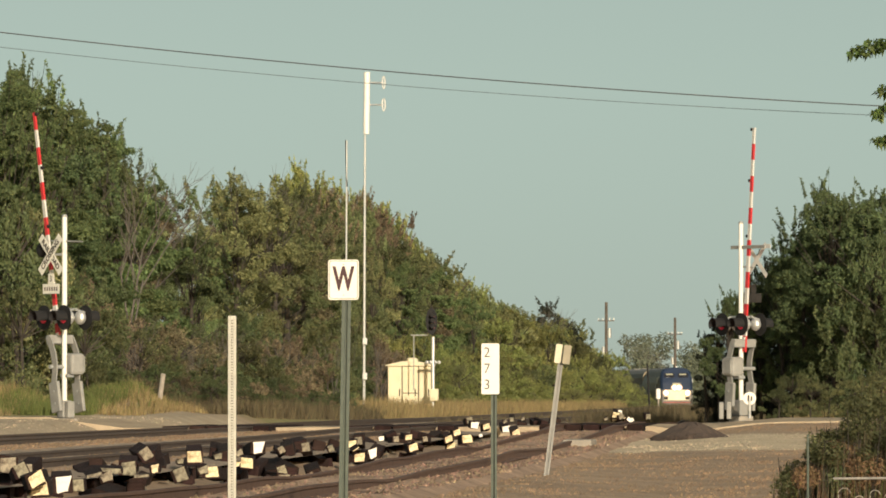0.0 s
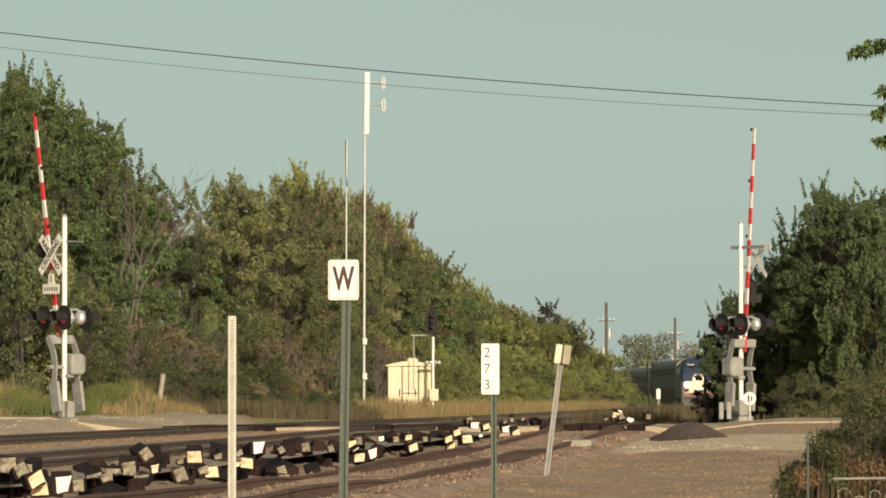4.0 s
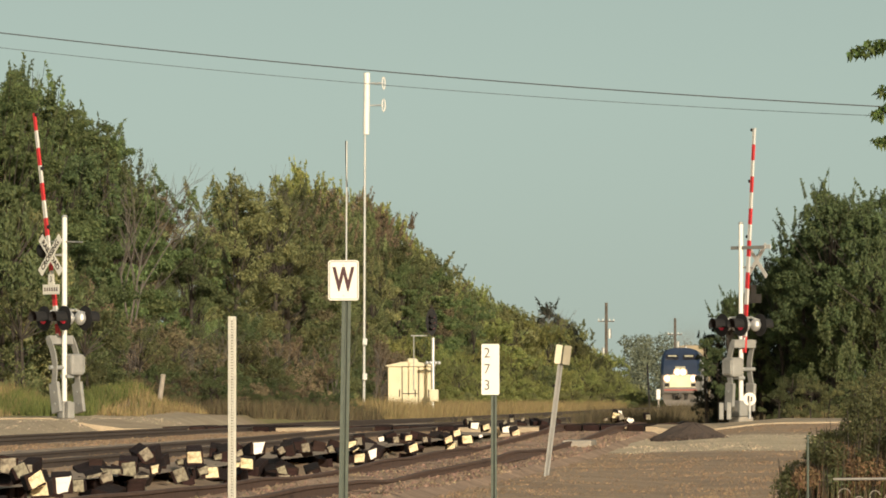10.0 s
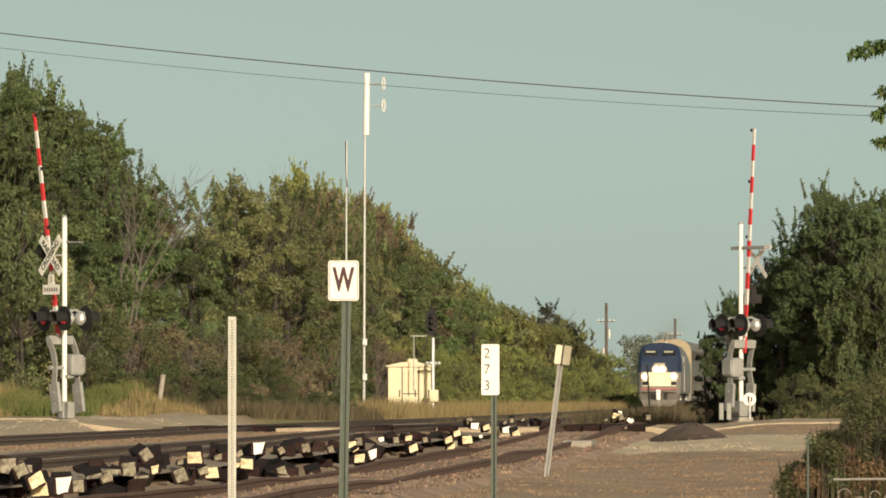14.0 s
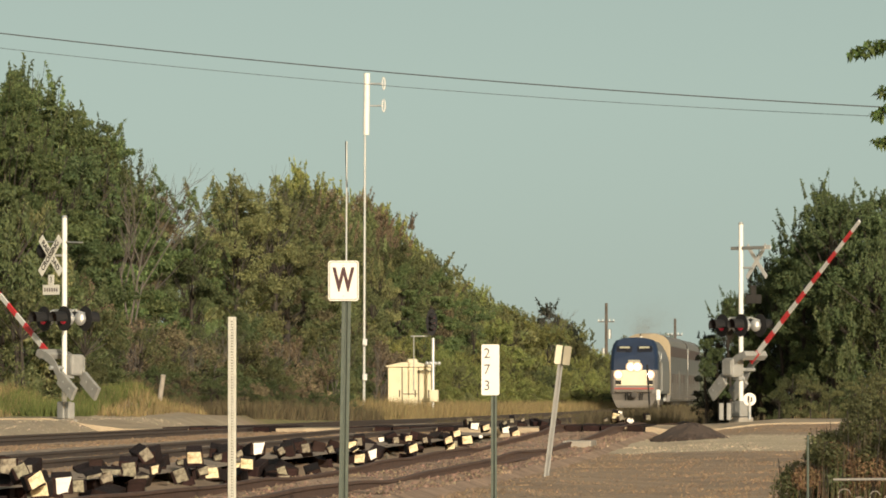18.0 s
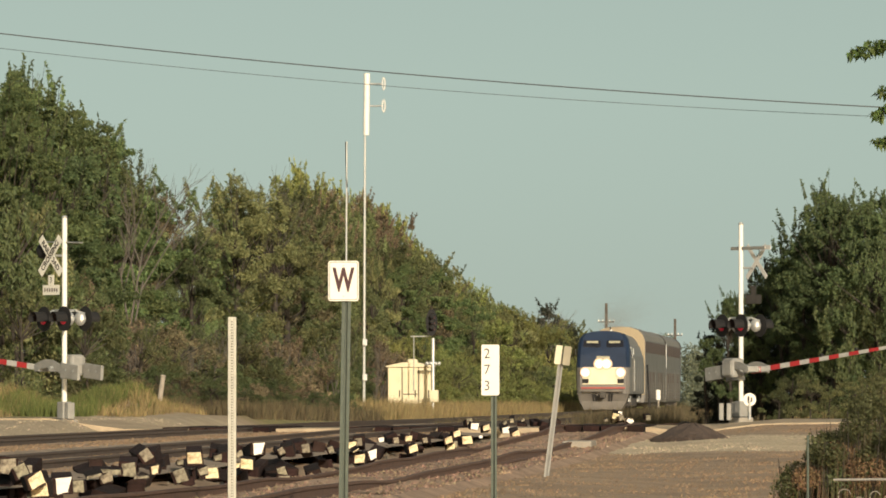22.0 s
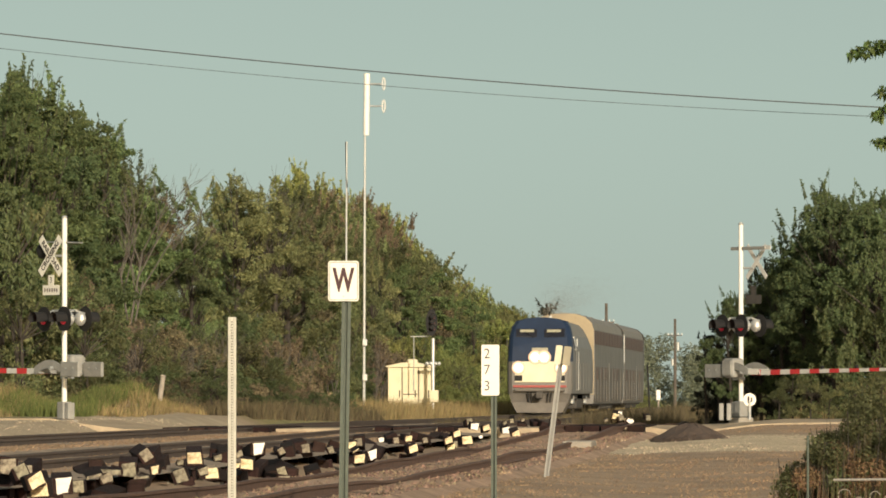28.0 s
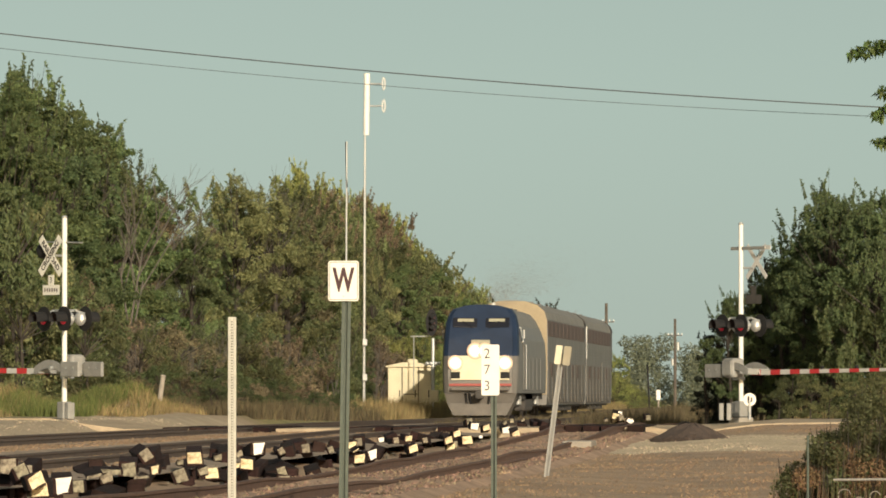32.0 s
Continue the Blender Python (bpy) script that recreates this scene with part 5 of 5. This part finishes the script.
# dark brush along the foot of the wood
for k in range(17):
    place(shrubs[(1, 2, 2, 1, 0)[k % 5]], -23.7 + 0.5 * math.sin(k * 2.7), 209 + 3.3 * k, 0.42 + 0.16 * math.sin(k * 1.9) ** 2, 0.8, rng.uniform(0, 360))
    if k > 1:
        place(shrubs[(2, 1, 2, 2)[k % 4]], -21.7 + 0.4 * math.sin(k * 1.7), 208 + 3.1 * k, 0.30 + 0.12 * math.sin(k * 2.3) ** 2, 0.6, rng.uniform(0, 360))
# low bushes close to the line short of the bend
for k in range(24):
    place(shrubs[(4, 0, 4)[k % 3]], -21.3 + 0.6 * math.sin(k * 2.1), 425 + 6.5 * k, 0.42 + 0.12 * math.sin(k * 1.3), 0.75, rng.uniform(0, 360))
# bright bush on the inside of the bend
for x, y, h, w in ((-26.2, 612, 1.5, 1.6), (-25.0, 622, 1.1, 1.3), (-27.5, 600, 1.7, 1.6)):
    place(shrubs[0], x, y, h, w, rng.uniform(0, 360))
# clump east of the crossing: crowns over a thicket with shade in its leaf colour
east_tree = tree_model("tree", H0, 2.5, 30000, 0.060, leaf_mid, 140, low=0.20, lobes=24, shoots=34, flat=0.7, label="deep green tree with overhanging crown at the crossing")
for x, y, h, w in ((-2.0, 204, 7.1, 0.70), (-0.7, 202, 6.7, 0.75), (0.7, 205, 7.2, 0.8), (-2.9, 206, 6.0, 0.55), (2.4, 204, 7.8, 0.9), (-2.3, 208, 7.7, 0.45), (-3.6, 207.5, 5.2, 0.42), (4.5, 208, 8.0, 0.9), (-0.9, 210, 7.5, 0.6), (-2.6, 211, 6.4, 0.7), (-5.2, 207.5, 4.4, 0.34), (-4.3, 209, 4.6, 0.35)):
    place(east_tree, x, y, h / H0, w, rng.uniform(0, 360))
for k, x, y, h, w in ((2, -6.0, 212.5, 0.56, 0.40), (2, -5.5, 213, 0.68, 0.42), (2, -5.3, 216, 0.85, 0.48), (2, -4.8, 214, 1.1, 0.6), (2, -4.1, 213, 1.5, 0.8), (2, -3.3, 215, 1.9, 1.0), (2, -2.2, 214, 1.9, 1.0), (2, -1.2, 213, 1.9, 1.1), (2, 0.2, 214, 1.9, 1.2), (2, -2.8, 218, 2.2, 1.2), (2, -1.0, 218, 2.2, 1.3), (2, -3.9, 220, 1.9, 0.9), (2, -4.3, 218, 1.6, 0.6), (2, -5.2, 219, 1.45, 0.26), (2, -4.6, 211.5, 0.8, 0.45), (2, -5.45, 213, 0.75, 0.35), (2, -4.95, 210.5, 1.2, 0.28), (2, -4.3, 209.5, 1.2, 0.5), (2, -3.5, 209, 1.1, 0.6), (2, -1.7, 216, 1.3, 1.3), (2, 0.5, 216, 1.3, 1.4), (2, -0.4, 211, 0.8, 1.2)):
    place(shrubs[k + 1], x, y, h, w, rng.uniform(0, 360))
for x, y, h, w in ((-0.6, 200.5, 1.9, 0.9), (-1.6, 201, 1.4, 0.7), (0.1, 200, 1.5, 0.9)):
    place(shrubs[2], x, y, h, w, rng.uniform(0, 360))
for x, y, h, w in ((-3.1, 195, 0.45, 0.42), (-2.6, 194, 0.40, 0.42), (-2.1, 196, 0.34, 0.45), (-1.4, 195, 0.38, 0.5), (-0.6, 196, 0.48, 0.6), (-3.6, 200, 0.30, 0.4)):
    place(shrubs[rng.choice((0, 1))], x, y, h, w, rng.uniform(0, 360))


def bare_tree(x, y, h, seed, label):
    """A leafless tree of forking limbs."""
    rr = random.Random(seed)
    bm = bmesh.new()

    def fork(p, d, length, r, depth):
        q = p + d * length
        rod(p, q, r, r * 0.6, 5, bm)
        if depth == 0:
            return
        for _ in range(3 if depth > 2 else 2):
            e = (d + Vector((rr.uniform(-.55, .55), rr.uniform(-.5, .5), rr.uniform(-.1, .4)))).normalized()
            fork(p + d * length * rr.uniform(0.6, 1.0), e, length * rr.uniform(0.55, 0.8), r * 0.60, depth - 1)

    fork(Vector((0, 0, -0.3)), Vector((0.05, 0, 1)).normalized(), h * 0.42, 0.0085 * h, 5)
    root = rig("bare_tree", pose(x, y, ground_at(x, y)), label, "tree")
    part("bare_limb", bm, pale_bark, root)


bare_tree(-29.6, 257, 9.6, 3, "leafless grey tree among the leafy ones")
bare_tree(-31.6, 255, 10.4, 58, "leafless brown tree leaning out of the crown")
bare_tree(-27.9, 243, 9.0, 5, "leafless grey tree among the leafy ones")
bare_tree(-30.5, 388, 10.8, 8, "leafless grey tree at the brow of the wood")
bare_tree(-31.2, 262, 12.4, 21, "leafless pale tree in front of the gap")
bare_tree(-25.0, 238, 3.4, 12, "small bare sapling at the edge of the wood")
for k in range(14):
    bare_tree(-24.6 - 0.5 * math.sin(k * 2.3), 214 + k * 9.5 + 3 * math.sin(k * 5.1), 2.6 + 1.3 * math.sin(k * 1.7) ** 2, 30 + k, "small bare sapling at the edge of the wood")
bare_tree(-28.6, 290, 10.2, 15, "thin bare tree at the brow of the wood")


ragged = tree_model("tree", H0, 1.5, 6000, 0.085, leaf_cedar_shade, 171, low=0.25, lobes=9, shoots=16, label="blackish ragged tree standing over the wood by the bend")
place(ragged, -29.2, 560, 0.96, 1.0, 40)
place(ragged, -28.4, 580, 0.80, 0.9, 160)
for x, y, h, w in ((-6.05, 211, 0.31, 0.36), (-5.6, 210, 0.36, 0.40), (-5.8, 213, 0.27, 0.34)):
    place(ragged, x, y, h, w, rng.uniform(0, 360))
bare_tree(-29.9, 556, 9.9, 44, "dark half-bare tree beside the ragged one")


def far_wood():
    rs = random.Random(9)
    blobs = []
    for i in range(260):
        x = -120 + 190 * rs.random()
        y = 1080 + rs.uniform(-40, 60)
        h = 2.9 + 1.2 * math.sin(x * 0.13) + rs.uniform(-1, 1.2) + (5.4 if -44 < x < -39 else (3.8 if -36 < x < -31 else 0))
        for z in np.arange(-1.9, h, 1.6):
            blobs.append((x + rs.uniform(-1.2, 1.2), y, z, rs.uniform(1.1, 1.9)))
    me = leaf_cloud("far_wood", blobs, 190000, 0.24, leaf_far_haze, 5)
    tagged(new("far_wood", me), "distant woodland along the horizon, haze put into its leaf colour", "woodland", kind="stuff")


far_wood()


def grass_patch(name, boxes, count, height, material, seed, label):
    rs = np.random.RandomState(seed)
    area = np.array([(b[1] - b[0]) * (b[3] - b[2]) for b in boxes])
    pick = rs.choice(len(boxes), count, p=area / area.sum())
    bx = np.array(boxes)[pick]
    x = bx[:, 0] + (bx[:, 1] - bx[:, 0]) * rs.rand(count)
    y = bx[:, 2] + (bx[:, 3] - bx[:, 2]) * rs.rand(count)
    z = np.array([ground_at(a, b) for a, b in zip(x, y)])
    h = height * (0.25 + 0.75 * rs.rand(count) ** 2 + 0.35 * np.sin(x * 1.7 + y * 0.31) ** 2)
    w = 0.010 + 0.012 * rs.rand(count)
    lean = rs.normal(size=(count, 2)) * 0.25 * h[:, None]
    a = rs.rand(count) * 6.283
    cx, cy = np.cos(a) * w, np.sin(a) * w
    v = np.stack([np.stack([x - cx, y - cy, z - 0.02], 1), np.stack([x + cx, y + cy, z - 0.02], 1),
                  np.stack([x + lean[:, 0], y + lean[:, 1], z + h], 1)], axis=1).reshape(-1, 3)
    me = bpy.data.meshes.new(name)
    me.vertices.add(count * 3)
    me.vertices.foreach_set("co", v.ravel())
    me.loops.add(count * 3)
    me.loops.foreach_set("vertex_index", np.arange(count * 3, dtype=np.int32))
    me.polygons.add(count)
    me.polygons.foreach_set("loop_start", np.arange(0, count * 3, 3, dtype=np.int32))
    me.polygons.foreach_set("loop_total", np.full(count, 3, dtype=np.int32))
    me.update()
    me.validate()
    me.materials.append(material)
    return tagged(new(name, me), label, "grass", kind="stuff")


grass_patch("dry_grass", [(-27, -21.8, 194, 207), (-26, -20.2, 300, 560), (-27, -24, 178, 200), (-12, -6, 340, 600), (-21.8, -19.3, 258, 420), (-21.8, -19.3, 262, 300), (-3.4, 3, 198, 204)], 90000, 0.42, grass_dry, 1, "tall dry yellow grass along the line")
grass_patch("dull_grass", [(-15.0, -13.9, 212, 420), (-11.0, -5, 214, 420), (-15.0, -13.9, 212, 300)], 42000, 0.40, grass_dull, 6, "dull brown grass between the lines")
grass_patch("dry_grass", [(-22.6, -18.9, 258, 299), (-22.4, -18.9, 304, 360), (-22.2, -18.9, 360, 470)], 64000, 0.80, grass_dry, 8, "tall tan grass round the relay cabinet")
grass_patch("dull_grass", [(-26.5, -21.8, 206, 262), (-22.4, -19.7, 206, 260)], 40000, 0.55, grass_dull, 16, "dark brown undergrowth at the edge of the wood")
grass_patch("dull_grass", [(-11.0, -7.6, 222, 330)], 15000, 0.72, grass_dull, 9, "tall dull grass beyond the crossing")
grass_patch("bank_grass", [(-25.2, -21.1, 186, 208), (-27.5, -24.5, 186, 200)], 15000, 0.28, grass_dry, 3, "short dry grass on the bank")
grass_patch("bank_grass", [(-25.2, -22.2, 184, 204)], 20000, 0.36, grass_green, 4, "green grass on the bank")
grass_patch("green_grass", [(-26, -21.5, 186, 205), (-26, -21, 330, 600), (-11, -5, 330, 600)], 36000, 0.42, grass_green, 2, "green grass among the dry stalks")


# ---- weeds and overhanging branch close to the camera ----
def weed_clump(label, blobs, count, size, material, seed, stalk):
    root = rig("weed_clump", Matrix.Identity(4), label, "weeds", group="roadside weeds")
    c = new("leaves", leaf_cloud("leaves", blobs, count, size, material, seed))
    c.parent = root
    bm = bmesh.new()
    rs = random.Random(seed)
    for b in blobs:
        for k in range(3):
            rod((b[0] + rs.uniform(-.1, .1), b[1], -0.7), (b[0] + rs.uniform(-.2, .2), b[1] + rs.uniform(-.2, .2), b[2] + b[3]), 0.008, 0.003, 5, bm)
    part("stalk", bm, bark, root)
    v = []
    for b in blobs:
        for k in range(14):
            x, y = b[0] + rs.gauss(0, 0.11), b[1] + rs.gauss(0, 0.3)
            top = b[2] + b[3] * rs.uniform(-0.6, 1.5)
            w, lean = rs.uniform(0.003, 0.007), rs.gauss(0, 0.12)
            v += [(x - w, y, -0.7), (x + w, y, -0.7), (x + lean, y + rs.gauss(0, 0.1), top)]
    me = bpy.data.meshes.new("undergrowth")
    me.from_pydata(v, [], [(i, i + 1, i + 2) for i in range(0, len(v), 3)])
    me.materials.append(stalk)
    s = tagged(new("undergrowth", me), "thin dry stalks among the leaves", kind="stuff")
    s.parent = root


rs = random.Random(31)
weeds = [[], [], []]
for i in range(70):
    x = -1.15 + 2.6 * (i / 70) + rs.uniform(-0.1, 0.1)
    top = float(np.interp(x, [-1.2, -0.9, -0.5, -0.15, 1.5], [-0.15, 0.45, 0.80, 1.15, 1.6]))
    for k in range(3):
        up = rs.uniform(0.1, 1.0)
        weeds[rs.choice((0, 0, 0, 1) if up > 0.62 else (1, 1, 2, 2, 0))].append((x + rs.uniform(-.1, .1), 70 + rs.uniform(-2.5, 3), -0.6 + (top + 0.5) * up, rs.uniform(0.10, 0.22)))
weed_clump("tangled olive weeds beside the yard", weeds[0], 46000, 0.020, leaf_olive, 3, grass_dull)
weed_clump("dry brown weeds beside the yard", weeds[1], 42000, 0.018, leaf_rust, 4, stalk_red)
weed_clump("dark green weeds beside the yard", weeds[2], 34000, 0.022, leaf_dark, 6, grass_green)


def overhanging_tree():
    root = tree_model("tree", 7.6, 2.0, 20000, 0.07, leaf_green, 91, low=0.42, label="roadside tree with leafy branches hanging over the yard")
    root.matrix_basis = pose(5.4, 43, -0.6)
    bm = bmesh.new()
    spots = []
    r2 = random.Random(8)
    for x0, z0, x1, z1, n in ((0.6, 3.75, -0.30, 3.55, 46), (0.5, 3.55, -0.15, 3.30, 20), (0.30, 3.40, -0.16, 3.17, 22), (0.25, 3.2, -0.15, 3.00, 22)):
        p0, p1 = Vector((x0 - 5.4, -3, z0)), Vector((x1 - 5.4, -3, z1))
        rod(p0, p1, 0.012, 0.004, 6, bm)
        rod(Vector((0, 0, 4.0)), p0, 0.05, 0.012, 6, bm)
        for k in range(n):
            q = p0.lerp(p1, 0.25 + 0.75 * k / n)
            spots.append((q.x, q.y + r2.uniform(-.1, .1), q.z + r2.uniform(-.02, .02), 0.035))
    part("branch", bm, bark, root)
    c = new("hanging_leaves", leaf_cloud("hanging_leaves", spots, 2300, 0.015, leaf_fresh, 12, 0.5))
    c.parent = root


overhanging_tree()


# ---- what moves ----
def front_at(t):
    """How far along the line the nose of the train is."""
    return 267.5 + 11.05 * (32.0 - t)


def car_pose(t, behind):
    x, y, a = line_at(front_at(t) + behind)
    return pose(x, y, float(rail_level(y)), 0, 0, math.degrees(a))


GATE = [(0, 85.6), (14.5, 85.6), (14.8, 84), (16.5, 58), (17, 51), (17.5, 45), (18, 37.5), (18.5, 31), (19, 26), (19.5, 21.4), (20, 17), (21, 10.7), (22, 5.8), (23, 3.4), (24, 1.8), (25, 1), (32, 0.6)]


def bird():
    root = rig("bird", pose(0, 120, 3.7), "small dark bird flying low across the line", "bird")
    part("body", ball(0.04, (0, 0, 0), 12, (2.8, 0.9, 0.9)), black_paint, root)
    part("head", ball(0.028, (-0.11, 0, 0.012), 10), black_paint, root)
    part("beak", rod((-0.135, 0, 0.01), (-0.165, 0, 0.006), 0.008, 0.002, 6), black_paint, root)
    part("tail", box((0.09, 0.05, 0.008), (0.14, 0, 0.0)), black_paint, root)
    wings = []
    for s in (-1, 1):
        wings.append(part("wing", loft([[(-0.04, s * 0.02, 0), (0.05, s * 0.02, 0), (0.05, s * 0.02, 0.006), (-0.04, s * 0.02, 0.006)],
                                        [(-0.01, s * 0.17, 0), (0.04, s * 0.17, 0), (0.04, s * 0.17, 0.003), (-0.01, s * 0.17, 0.003)]]), black_paint, root))
    return root, wings


flyer, flyer_wings = bird()


def motions():
    times = [0.5 * i for i in range(65)]
    for car, behind in ((loco, 10.5), (smoke, 10.5), (coach_a, 38.9), (coach_b, 71.4)):
        walk(car, [(t, car_pose(t, behind)) for t in times])
    walk(flyer, [(t, pose(-6.95 - 9.7 * (t - 2.0), 120, 3.74 + 0.1 * math.cos((t - 2.0) * 3) - 0.06)) for t in [0.5 * i for i in range(65)]])
    for s, wing in zip((-1, 1), flyer_wings):
        walk(wing, [(0.1 * i, pose(0, 0, 0, s * (5 + 40 * math.cos(i * 1.9 + 1.2)), 0, 0)) for i in range(321)])
    walk(right_arm, [(t, pose(0, -0.02, 1.25, 0, a, 0)) for t, a in GATE])
    walk(left_arm, [(t, pose(0, -0.02, 1.23, 0, a * 0.925, 0)) for t, a in GATE])


motions()
